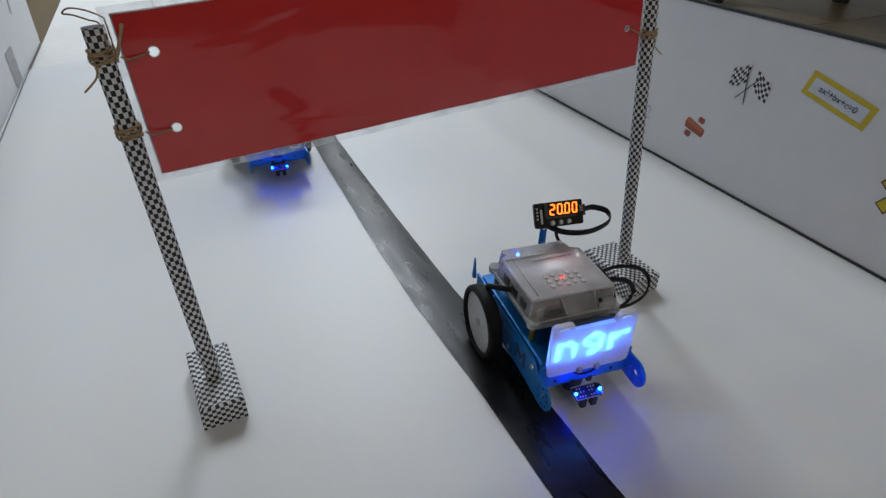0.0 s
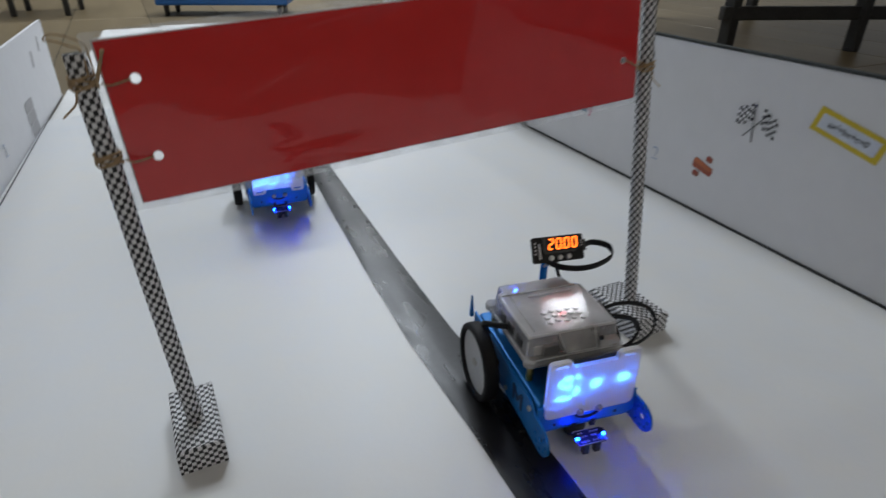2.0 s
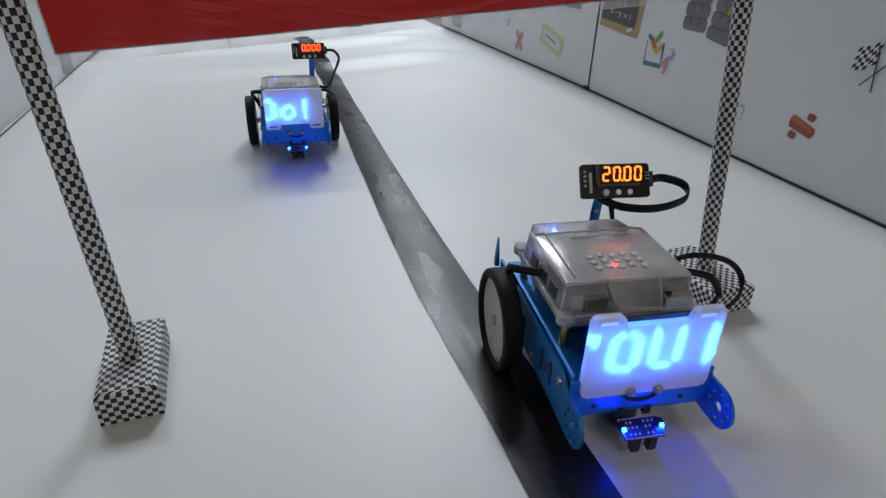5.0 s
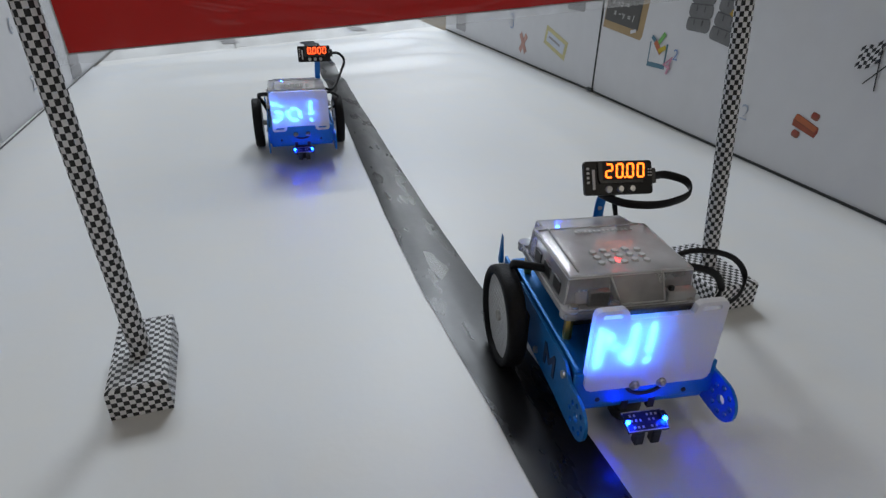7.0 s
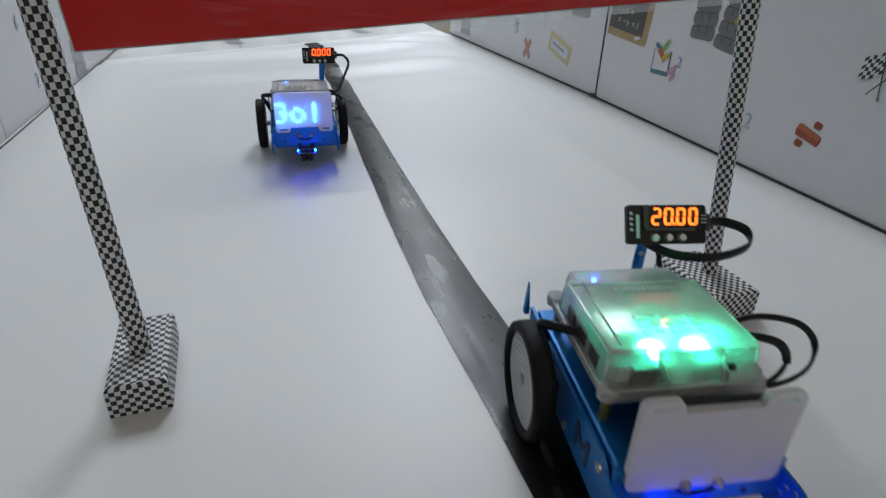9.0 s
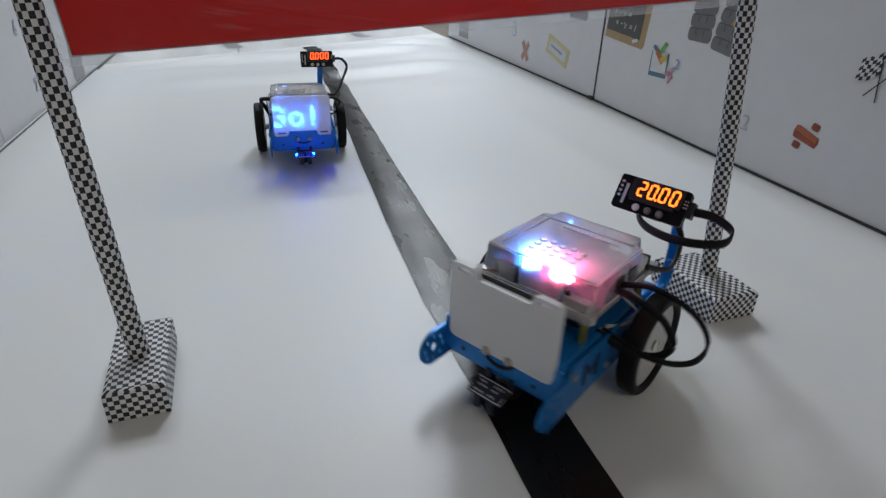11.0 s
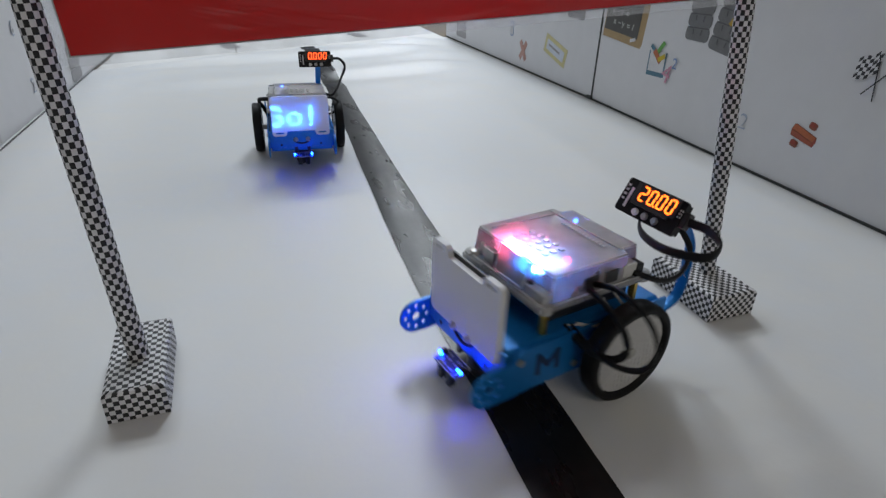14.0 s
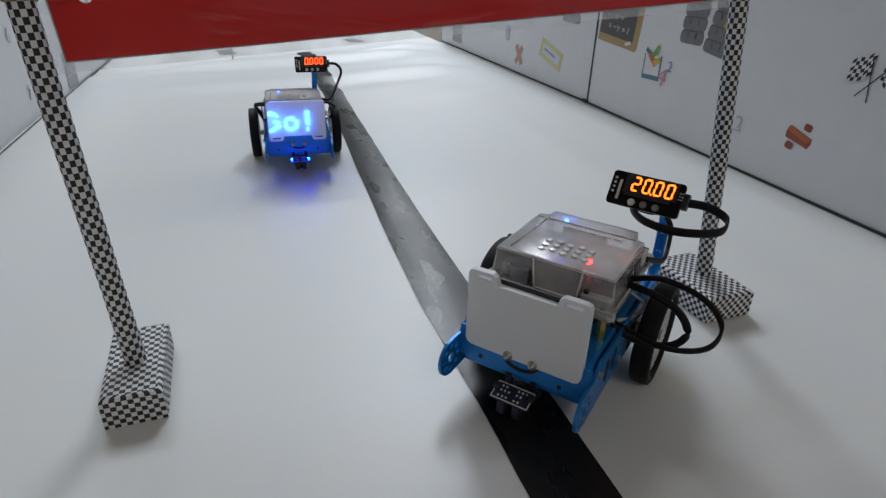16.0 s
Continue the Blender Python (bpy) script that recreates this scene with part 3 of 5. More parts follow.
def build_stickers():
    # division sign, drawn as a solid bar between two blocks
    s = sticker(wall_frame(0, -0.4414, 0.0642, -11) @ Matrix.Scale(0.95, 4), "orange cut-out division sign stuck on the white board")
    flat_part("outline", [[(-0.0182, -0.0005), (-0.0172, 0.0066), (-0.0145, 0.0076), (0.0172, 0.0050), (0.0190, -0.0010), (0.0176, -0.0076), (-0.0160, -0.0074)]], STICK["brown"], s, 0)
    flat_part("bar", [[(-0.0172, 0.0004), (-0.0164, 0.0062), (-0.0143, 0.0070), (0.0166, 0.0044), (0.0150, -0.0016)]], STICK["orange"], s, 0.0004)
    flat_part("bar_side", [[(-0.0172, -0.0004), (0.0148, -0.0024), (0.0144, -0.0068), (-0.0155, -0.0067)]], STICK["rust"], s, 0.0004)
    flat_part("bar_end", [[(0.0156, -0.0022), (0.0171, 0.0040), (0.0183, -0.0010), (0.0172, -0.0068), (0.0152, -0.0069)]], STICK["red"], s, 0.0004)
    for u, v in ((0.0060, 0.0142), (-0.0062, -0.0142)):
        flat_part("dot", [round_rect(u - 0.0055, v - 0.0042, u + 0.0055, v + 0.0042, 0.0026, 3)], STICK["brown"], s, 0)
        flat_part("dot_face", [round_rect(u - 0.0046, v - 0.0016, u + 0.0030, v + 0.0034, 0.0020, 3)], STICK["red"], s, 0.0004)
    # chequered flags
    s = sticker(wall_frame(0, -0.4985, 0.1405) @ Matrix.Scale(0.86, 4), "two crossed black and white chequered flags with poles")
    for side in (-1, 1):
        bu, bv = (-0.018, 0.008) if side < 0 else (0.022, 0.002)
        bm = bmesh.new()
        g = [[bm.verts.new((bu + (i - 3) * 0.0044, bv + (j - 3) * 0.0046 - side * 0.0022 * (i - 3) + 0.0016 * math.sin(1.4 * i), 0.0004)) for i in range(7)] for j in range(7)]
        for j in range(6):
            for i in range(6):
                bm.faces.new((g[j][i], g[j][i + 1], g[j + 1][i + 1], g[j + 1][i])).material_index = (i + j) % 2
        ext = bmesh.ops.extrude_face_region(bm, geom=list(bm.faces))["geom"]
        bmesh.ops.translate(bm, verts=[v for v in ext if isinstance(v, bmesh.types.BMVert)], vec=(0, 0, 0.0003))
        part("flag", bm, [STICK["white"], STICK["ink"]], s)
        flat_part("pole", [rect(side * 0.002, -0.004, 0.0014, 0.05, side * -38 if side > 0 else 12)], STICK["ink"], s, 0.001)
    # big formula card
    s = sticker(wall_frame(0, -0.6098, 0.1566, -13), "pale card with a yellow border and a printed formula")
    flat_part("border", [rect(0, 0, 0.0835, 0.0275)], STICK["yellow"], s, 0)
    flat_part("card", [rect(0, 0, 0.0705, 0.0165)], STICK["pale"], s, 0.0004)
    text_mesh("lettering", "ax\u00b2+bx+c=0", 0.0100, STICK["ink"], s, 0.0009)
    # yellow multiplication sign
    s = sticker(wall_frame(0, -0.7123, 0.0867, 12), "yellow cut-out multiplication sign")
    flat_part("outline", [rect(0, 0, 0.047, 0.0145, 45), rect(0, 0, 0.047, 0.0145, -45)][:1], STICK["ink"], s, 0)
    flat_part("outline", [rect(0, 0, 0.047, 0.0145, -45)], STICK["ink"], s, 0.00005)
    flat_part("bar", [rect(0, 0, 0.044, 0.0115, 45)], STICK["yellow"], s, 0.0006)
    flat_part("bar", [rect(0, 0, 0.044, 0.0115, -45)], STICK["gold"], s, 0.0008)
    # digit behind the post
    s = sticker(wall_frame(0, -0.3525, 0.0548), "small digit outlined in pale blue")
    text_mesh("digit", "2", 0.027, STICK["hazed_blue"], s, 0.0003)
    text_mesh("digit_fill", "2", 0.021, STICK["white"], s, 0.0009)
    # blackboard
    s = sticker(wall_frame(0, -0.0646, 0.1400, -4), "picture of a blackboard with chalk lines in a wooden frame")
    flat_part("frame", [rect(0, 0.004, 0.108, 0.070)], STICK["wood"], s, 0)
    flat_part("slate", [rect(-0.006, 0.009, 0.092, 0.056)], STICK["slate"], s, 0.0004)
    for u, v, w, a in ((-0.034, 0.012, 0.008, 50), (-0.034, 0.012, 0.008, -50), (-0.022, 0.012, 0.006, 0), (-0.010, 0.011, 0.009, 62), (-0.013, 0.014, 0.005, -50), (0.004, 0.014, 0.007, 0), (0.004, 0.011, 0.007, 0),
                       (-0.026, -0.004, 0.008, 50), (-0.026, -0.004, 0.008, -50), (-0.013, -0.004, 0.006, 0), (-0.002, -0.006, 0.009, 62), (-0.005, -0.003, 0.005, -50), (0.012, -0.003, 0.007, 0), (0.012, -0.006, 0.007, 0), (0.024, -0.004, 0.010, 80)):
        flat_part("chalk_line", [rect(u, v, w, 0.0016, a)], STICK["chalk"], s, 0.0008)
    flat_part("chalk", [rect(0.03, -0.022, 0.014, 0.005, 20)], STICK["white"], s, 0.0008)
    # numbers and letters card
    s = sticker(wall_frame(0, -0.1705, 0.0985) @ Matrix.Scale(1.12, 4), "cluster of coloured number shapes on a small note block")
    flat_part("block", [rect(-0.008, -0.006, 0.036, 0.032, 2)], STICK["teal"], s, 0)
    flat_part("page", [rect(-0.008, -0.003, 0.031, 0.026, 2)], STICK["white"], s, 0.0003)
    flat_part("shape", [rect(-0.006, 0.013, 0.024, 0.006, 55)], STICK["green"], s, 0.0007)
    flat_part("shape", [rect(-0.008, 0.004, 0.02, 0.007, -40)], STICK["orange"], s, 0.001)
    flat_part("shape", [rect(0.001, 0.003, 0.014, 0.006, 30)], STICK["yellow"], s, 0.0013)
    flat_part("shape", [rect(-0.019, 0.013, 0.012, 0.005, -30)], STICK["teal"], s, 0.0007)
    text_mesh("digit", "4", 0.034, STICK["pink"], s, 0.0016, pose(0.017, -0.015, 0, 0, 0, -12))
    text_mesh("digit", "2", 0.019, STICK["blue"], s, 0.0018, pose(0.029, 0.0, 0))
    # tyre stacks
    for y, z, n, a in ((-0.2320, 0.1681, 4, 0), (-0.2835, 0.1603, 4, -8)):
        s = sticker(wall_frame(0, y, z, a), "picture of a stack of grey tyres")
        for k in range(n):
            flat_part("tyre", [round_rect(-0.0225, -0.033 + k * 0.0178, 0.0225, -0.0150 + k * 0.0178, 0.006, 3)], STICK["grey"], s, 0.0001 * k)
            flat_part("tread", [rect(0.0, -0.0160 + k * 0.0178, 0.041, 0.0016, 2), rect(-0.008, -0.0215 + k * 0.0178, 0.0016, 0.007, 8), rect(0.007, -0.0215 + k * 0.0178, 0.0016, 0.007, -6)], STICK["tread"], s, 0.0006)
        if a:
            flat_part("ribbon", [rect(0.01, 0.018, 0.006, 0.034, -24)], STICK["gold"], s, 0.0009)
    # far board
    s = sticker(wall_frame(0, 0.146, 0.062, -14), "small pale formula card with a yellow border")
    flat_part("border", [rect(0, 0, 0.088, 0.036)], STICK["hazed_yellow"], s, 0)
    flat_part("card", [rect(0, 0, 0.07, 0.02)], STICK["pale"], s, 0.0004)
    flat_part("print", [rect(-0.004, 0.001, 0.045, 0.004)], STICK["midgrey"], s, 0.0008)
    s = sticker(wall_frame(0, 0.283, 0.040), "pale red cut-out multiplication sign")
    flat_part("bar", [rect(0, 0, 0.046, 0.012, 52)], STICK["hazed_red"], s, 0.0)
    flat_part("bar", [rect(0, 0, 0.046, 0.012, -52)], STICK["hazed_red"], s, 0.0004)
    s = sticker(wall_frame(0, 0.345, 0.076), "digit outlined in blue")
    text_mesh("digit", "8", 0.045, STICK["blue"], s, 0.0003)
    text_mesh("digit_fill", "8", 0.038, STICK["white"], s, 0.0009)
    s = sticker(wall_frame(0, 0.655, 0.035), "printed picture of mid-grey tyres")
    for k in range(3):
        flat_part("tyre", [round_rect(-0.035, -0.02 + k * 0.018, 0.035, -0.003 + k * 0.018, 0.005, 3)], STICK["midgrey"], s, 0.0001 * k)
    s = sticker(wall_frame(0, 0.085, 0.15), "printed picture of grey tyres")
    for k in range(3):
        flat_part("tyre", [round_rect(-0.03, -0.022 + k * 0.018, 0.03, -0.005 + k * 0.018, 0.005, 3)], STICK["grey"], s, 0.0001 * k)
    # left board
    for y, z, mat, lab, ch in ((0.095, 0.122, "hazed_blue", "pale blue printed digit", "6"), (0.115, 0.040, "hazed_blue", "pale blue printed digit", "2")):
        s = sticker(wall_frame(0, y, z, left=True), lab)
        text_mesh("digit", ch, 0.030, STICK[mat], s, 0.0003)
        text_mesh("digit_fill", ch, 0.023, STICK["white"], s, 0.0009)
    s = sticker(wall_frame(0, 0.335, 0.034, left=True), "pale grey tyre stack picture")
    for k in range(3):
        flat_part("tyre", [round_rect(-0.032, -0.03 + k * 0.021, 0.032, -0.01 + k * 0.021, 0.006, 3)], STICK["midgrey"], s, 0.0001 * k)
    s = sticker(wall_frame(0, -0.03, 0.108, left=True), "orange cut-out maths sign on white board")
    flat_part("bar", [rect(0, 0, 0.02, 0.03, 10)], STICK["orange"], s, 0)
    for y, z in ((0.47, 0.115), (0.56, 0.13)):
        s = sticker(wall_frame(0, y, z, left=True), "small grey cut-out sign")
        flat_part("bar", [rect(0, 0, 0.012, 0.03, -20)], STICK["midgrey"], s, 0)
    # pictures on the cream cards
    for x, y in ((-0.245, 0.855), (-0.600, 0.709)):
        s = sticker(pose(x, y, -0.0018, 0, 0, 12), "small grey cut-out picture of tyres on a cream card")
        flat_part("tyre", [round_rect(-0.020, -0.034, 0.020, 0.0, 0.006, 3)], STICK["midgrey"], s, 0)
        flat_part("tyre", [round_rect(-0.018, 0.002, 0.018, 0.036, 0.006, 3)], STICK["midgrey"], s, 0)


# ---- finish gate ----
CHECK = 0.0031


def uv_quad(bm, uv, pts, uvs):
    f = bm.faces.new([bm.verts.new(p) for p in pts])
    for loop, c in zip(f.loops, uvs):
        loop[uv].uv = c
    return f


def gate_post(x0, x1, y0, y1, h, foot, top, label):
    root = empty("gate_post", pose((x0 + x1) / 2, (y0 + y1) / 2, 0), label, "post", "posts of the finish gate")
    cx, cy = (x0 + x1) / 2, (y0 + y1) / 2
    # base box wrapped in checked paper, with softened edges
    bm = bmesh.new()
    uv = bm.loops.layers.uv.new("wrap")
    sx, sy, e = (x1 - x0) / 2, (y1 - y0) / 2, 0.0024
    ring = []
    for z, inset in ((0.0006, 0.0), (h - e, 0.0), (h - 0.3 * e, 0.3 * e), (h, e)):
        jit = [0.0006 * noise.noise((z * 90, k * 3.3, cx * 10)) for k in range(4)]
        ring.append([(-sx + inset + jit[0], -sy + inset, z), (sx - inset, -sy + inset + jit[1], z), (sx - inset + jit[2], sy - inset, z), (-sx + inset, sy - inset + jit[3], z)])
    per = [0, 2 * sx, 2 * sx + 2 * sy, 4 * sx + 2 * sy, 4 * sx + 4 * sy]
    for a, b in zip(ring, ring[1:]):
        for k in range(4):
            n = (k + 1) % 4
            uv_quad(bm, uv, (a[k], a[n], b[n], b[k]),
                    [(per[k + q] / CHECK + 0.3, z / CHECK) for q, z in ((0, a[k][2]), (1, a[n][2]), (1, b[n][2]), (0, b[k][2]))])
    t = ring[-1]
    uv_quad(bm, uv, t, [((p[0] + 1) / CHECK + 0.3, (p[1] + h + 1) / CHECK) for p in t])
    bmesh.ops.remove_doubles(bm, verts=bm.verts, dist=1e-6)
    part("base", bm, MAT_CHECK, root, "block wrapped in black and white checked paper")
    # post: a paper-wrapped tube with a few dents
    bm = bmesh.new()
    uv = bm.loops.layers.uv.new("wrap")
    a, b = Vector(foot) - Vector((cx, cy, 0)), Vector(top) - Vector((cx, cy, 0))
    d = b - a
    q = d.to_track_quat("Z", "Y").to_matrix()
    n, rows, r = 24, 30, 0.0061
    circ = 14
    rings = []
    for j in range(rows + 1):
        f = j / rows
        rings.append([bm.verts.new(a + d * f + q @ Vector((math.cos(2 * math.pi * k / n), math.sin(2 * math.pi * k / n), 0)) * r
                                   * (1 + 0.035 * noise.noise((f * 7, math.cos(2 * math.pi * k / n), math.sin(2 * math.pi * k / n) + cx)))) for k in range(n)])
    for j in range(rows):
        for k in range(n):
            face = bm.faces.new((rings[j][k], rings[j][(k + 1) % n], rings[j + 1][(k + 1) % n], rings[j + 1][k]))
            face.smooth = True
            for loop, (kk, jj) in zip(face.loops, ((k, j), (k + 1, j), (k + 1, j + 1), (k, j + 1))):
                loop[uv].uv = (kk / n * circ, jj / rows * d.length / 0.0034)
    cap = bm.faces.new(rings[-1])
    for loop in cap.loops:
        loop[uv].uv = (0.5, 0.5)
    part("tube", bm, MAT_CHECK, root, "upright tube wrapped in checked paper")
    return root


def build_gate():
    lf, lt = Vector((-0.6918, -0.586, 0.0205)), Vector((-0.7060, -0.570, 0.2855))
    rf, rt = Vector((-0.2785, -0.605, 0.0205)), Vector((-0.2935, -0.5727, 0.345))
    gate_post(-0.7085, -0.6755, -0.6205, -0.549, 0.021, lf, lt, "checked paper gate post on a weighted block, leaning slightly")
    gate_post(-0.304, -0.262, -0.641, -0.572, 0.021, rf, rt, "checked paper gate post on a weighted block, leaning inwards")
    # banner
    root = empty("banner", pose(0, 0, 0), "glossy red laminated banner tied between two checked posts", "banner")
    tl, bl, br, tr = Vector((-0.6955, -0.571, 0.2915)), Vector((-0.690, -0.571, 0.1928)), Vector((-0.297, -0.581, 0.2215)), Vector((-0.304, -0.578, 0.322))

    def on(u, v, out=0.0):
        p = (bl * (1 - u) + br * u) * (1 - v) + (tl * (1 - u) + tr * u) * v
        bow = 0.002 * math.sin(math.pi * u) + 0.0010 * math.sin(9 * u + 2 * v) + 0.0007 * noise.noise((u * 9, v * 3, 0.4))
        return p + Vector((0, -bow - out, 0))

    spots = {"tl": (0.041, 0.77, 0.0031), "bl": (0.041, 0.29, 0.0031), "br": (0.962, 0.33, 0.0025), "tr": (0.962, 0.83, 0.0025)}
    wide, high = (br - bl).length, (tl - bl).length

    def film(u0, u1, v0, v1, out, thick):
        """A thin bowed layer of the banner, punched at the four spots."""
        bm = bmesh.new()
        for t in (0, thick):
            rim = [(u0 + (u1 - u0) * k / 30, v0) for k in range(30)] + [(u1, v0 + (v1 - v0) * k / 8) for k in range(8)]
            rim += [(u1 - (u1 - u0) * k / 30, v1) for k in range(30)] + [(u0, v1 - (v1 - v0) * k / 8) for k in range(8)]
            punched = [[(u + r / wide * math.cos(2 * math.pi * k / 20), v + r / high * math.sin(2 * math.pi * k / 20)) for k in range(20)] for u, v, r in spots.values()]
            edges = []
            for loop in [rim] + punched:
                vs = [bm.verts.new((u, v, out + t)) for u, v in loop]
                edges += [bm.edges.new((vs[i], vs[(i + 1) % len(vs)])) for i in range(len(vs))]
            bmesh.ops.triangle_fill(bm, use_beauty=True, use_dissolve=False, edges=edges)
        bmesh.ops.subdivide_edges(bm, edges=list(bm.edges), cuts=3, use_grid_fill=True)
        for v in bm.verts:
            v.co = on(v.co.x, v.co.y, v.co.z)
        return bm
    part("laminate_film", film(-0.016, 1.014, -0.055, 1.05, 0.0010, 0.0002), MAT_FILM, root, "clear laminate margin", smooth=True)
    part("paper", film(-0.0025, 1.0025, -0.009, 1.008, 0.0003, 0.0004), MAT_WHITE_EDGE, root, "white paper edge", smooth=True)
    part("red_field", film(0, 1, 0, 1, 0.0014, 0.0003), MAT_RED, root, "glossy deep red print", smooth=True)
    holes = {}
    for name, (u, v, r) in spots.items():
        c = on(u, v, 0.0016)
        holes[name] = c
        bm = bmesh.new()
        tube(bm, [c + Vector((r * math.cos(2 * math.pi * k / 20), 0, r * math.sin(2 * math.pi * k / 20))) for k in range(21)], 0.0003, seg=6, steps=1)
        part("eyelet", bm, MAT_EYELET, root, "white cut rim of a round punched hole", smooth=True)
    # twine
    for key, f0, pf, pt, hang in (("tl", 0.94, lf, lt, 1), ("bl", 0.77, lf, lt, 0), ("br", 0.70, rf, rt, 1), ("tr", 0.88, rf, rt, 0)):
        c = pf + (pt - pf) * f0
        bm = bmesh.new()
        pts = []
        for k in range(34):
            a = 2 * math.pi * k / 8
            pts.append(c + Vector((0.0072 * math.cos(a), 0.0072 * math.sin(a), -0.004 + 0.008 * k / 33 + 0.0008 * math.sin(k * 2.1))))
        tube(bm, pts, 0.0008, seg=6, steps=3)
        side = 1 if key[1] == "l" else -1
        tube(bm, [c + Vector((side * 0.009, -0.006, 0)), (c + holes[key]) / 2 + Vector((0, -0.004, -0.002)), holes[key] + Vector((-0.0024 * side, -0.0004, 0))], 0.0006, seg=6, steps=6)
        if hang:
            tube(bm, [c + Vector((-0.004 * side, -0.006, -0.004)), c + Vector((-0.0060 * side, -0.005, -0.0105)), c + Vector((-0.0095 * side, -0.006, -0.0140)), c + Vector((-0.0140 * side, -0.007, -0.0175))], 0.0006, seg=6)
        if key == "tl":
            top = lt + Vector((0.004, -0.002, 0.001))
            tube(bm, [c + Vector((0.004, -0.008, 0.004)), top, top + Vector((-0.005, 0, 0.003)), top + Vector((-0.012, 0.001, 0.0060)), top + Vector((-0.0165, 0.001, 0.0070)), top + Vector((-0.0130, 0.001, 0.0095)),
                      top + Vector((-0.005, 0, 0.0080)), top + Vector((0.002, 0, 0.004)), top + Vector((0.003, 0, 0.001)), c + Vector((0.007, -0.006, 0.004))], 0.0005, seg=6)
            tube(bm, [c + Vector((0.007, -0.008, 0)), c + Vector((0.010, -0.010, 0.008)), c + Vector((0.012, -0.011, 0.013)), c + Vector((0.0135, -0.011, 0.0175))], 0.0010, seg=6)
            ball(bm, c + Vector((0.0137, -0.011, 0.0178)), 0.0013)
        tagged(part("twine_tie", bm, MAT_TWINE, None, smooth=True), "rough brown jute twine wound round a checked post", "twine", "twine ties of the gate")


# ---- robots ----
GLYPH = {
    "o": ("0000", "0000", "0110", "1001", "1001", "1001", "0110"),
    "n": ("0000", "0000", "1110", "1001", "1001", "1001", "1001"),
    "g": ("0000", "0110", "1001", "1001", "0111", "0001", "0110"),
    "r": ("0000", "0000", "1011", "1100", "1000", "1000", "1000"),
    "a": ("0000", "0000", "0110", "0001", "0111", "1001", "0111"),
    "t": ("0100", "0100", "1110", "0100", "0100", "0101", "0010"),
    "s": ("0000", "0111", "1000", "0110", "0001", "0001", "1110"),
    ".": ("0000", "0000", "0000", "0110", "0110", "0000", "0000"),
    "Y": ("10001", "10001", "01010", "00100", "00100", "00100", "00100"),
    "O": ("0110", "1001", "1001", "1001", "1001", "1001", "0110"),
    "U": ("1001", "1001", "1001", "1001", "1001", "1001", "0110"),
    "W": ("10001", "10001", "10001", "10101", "10101", "11011", "10001"),
    "I": ("1110", "0100", "0100", "0100", "0100", "0100", "1110"),
    "N": ("10001", "11001", "11001", "10101", "10011", "10011", "10001"),
    "!": ("1", "1", "1", "1", "1", "0", "1"),
    "G": ("0110", "1001", "1000", "1011", "1001", "1001", "0110"),
    " ": ("0", "0", "0", "0", "0", "0", "0")}
PITCH_X, PITCH_Z, COL0, ROW0 = 0.0045, 0.0036, -0.0335, 0.0785
PANEL_Y = -0.0835
column_meshes = {}


def led_column(bits, parent, lit=None):
    """One lit column of the dot matrix, just behind the frosted front."""
    lit = lit or GLOW_TEXT
    if (bits, lit.name) not in column_meshes:
        bm = bmesh.new()
        for k, b in enumerate(bits):
            if b == "1":
                box(bm, (0, 0, -k * PITCH_Z), (0.0037, 0.0006, 0.0032))
        me = bpy.data.meshes.new("led_column")
        bm.to_mesh(me)
        bm.free()
        me.materials.append(lit)
        column_meshes[bits, lit.name] = me
    ob = new("led_column", column_meshes[bits, lit.name])
    ob.parent = parent
    return ob


def column_pose(c):
    return pose(COL0 + PITCH_X * c, PANEL_Y + 0.0012, ROW0)


HIDE = pose(0, -0.02, 0.0470)
SEGMENTS = {"2": "abged", "0": "abcdef"}


def seven_segment(ch, cx, cz, w, h, t, mat, parent):
    """One digit of slanted bars in a plate's own plane."""
    lay = {"a": (0, h / 2, 1), "g": (0, 0, 1), "d": (0, -h / 2, 1), "b": (w / 2, h / 4, 0), "c": (w / 2, -h / 4, 0), "f": (-w / 2, h / 4, 0), "e": (-w / 2, -h / 4, 0)}
    for s in SEGMENTS[ch]:
        x, z, flat = lay[s]
        bm = bmesh.new()
        box(bm, (cx + x + z * 0.08, cz + z, 0), (w - t * 0.7 if flat else t, t if flat else h / 2 - t * 0.5, 0.0004))
        part("digit_segment", bm, mat, parent, "glowing bar of a seven-segment digit").matrix_basis = pose(0, 0, 0.0057)


def led_drum(name, parent, centre, faces, r):
    """A small square lamp drum that turns a dark, green, blue or pink side up."""
    bm = bmesh.new()
    for k in range(len(faces)):
        a = 2 * math.pi * k / len(faces)
        ca, sa = math.cos(a), math.sin(a)
        q = []
        for x, y in ((-r, -r), (r, -r), (r, r), (-r, r)):
            q.append(bm.verts.new((x, y * ca - r * sa, y * sa + r * ca)))
        f = bm.faces.new(q)
        f.material_index = k
    ob = part(name, bm, faces, parent)
    ob.matrix_basis = pose(*centre)
    return ob


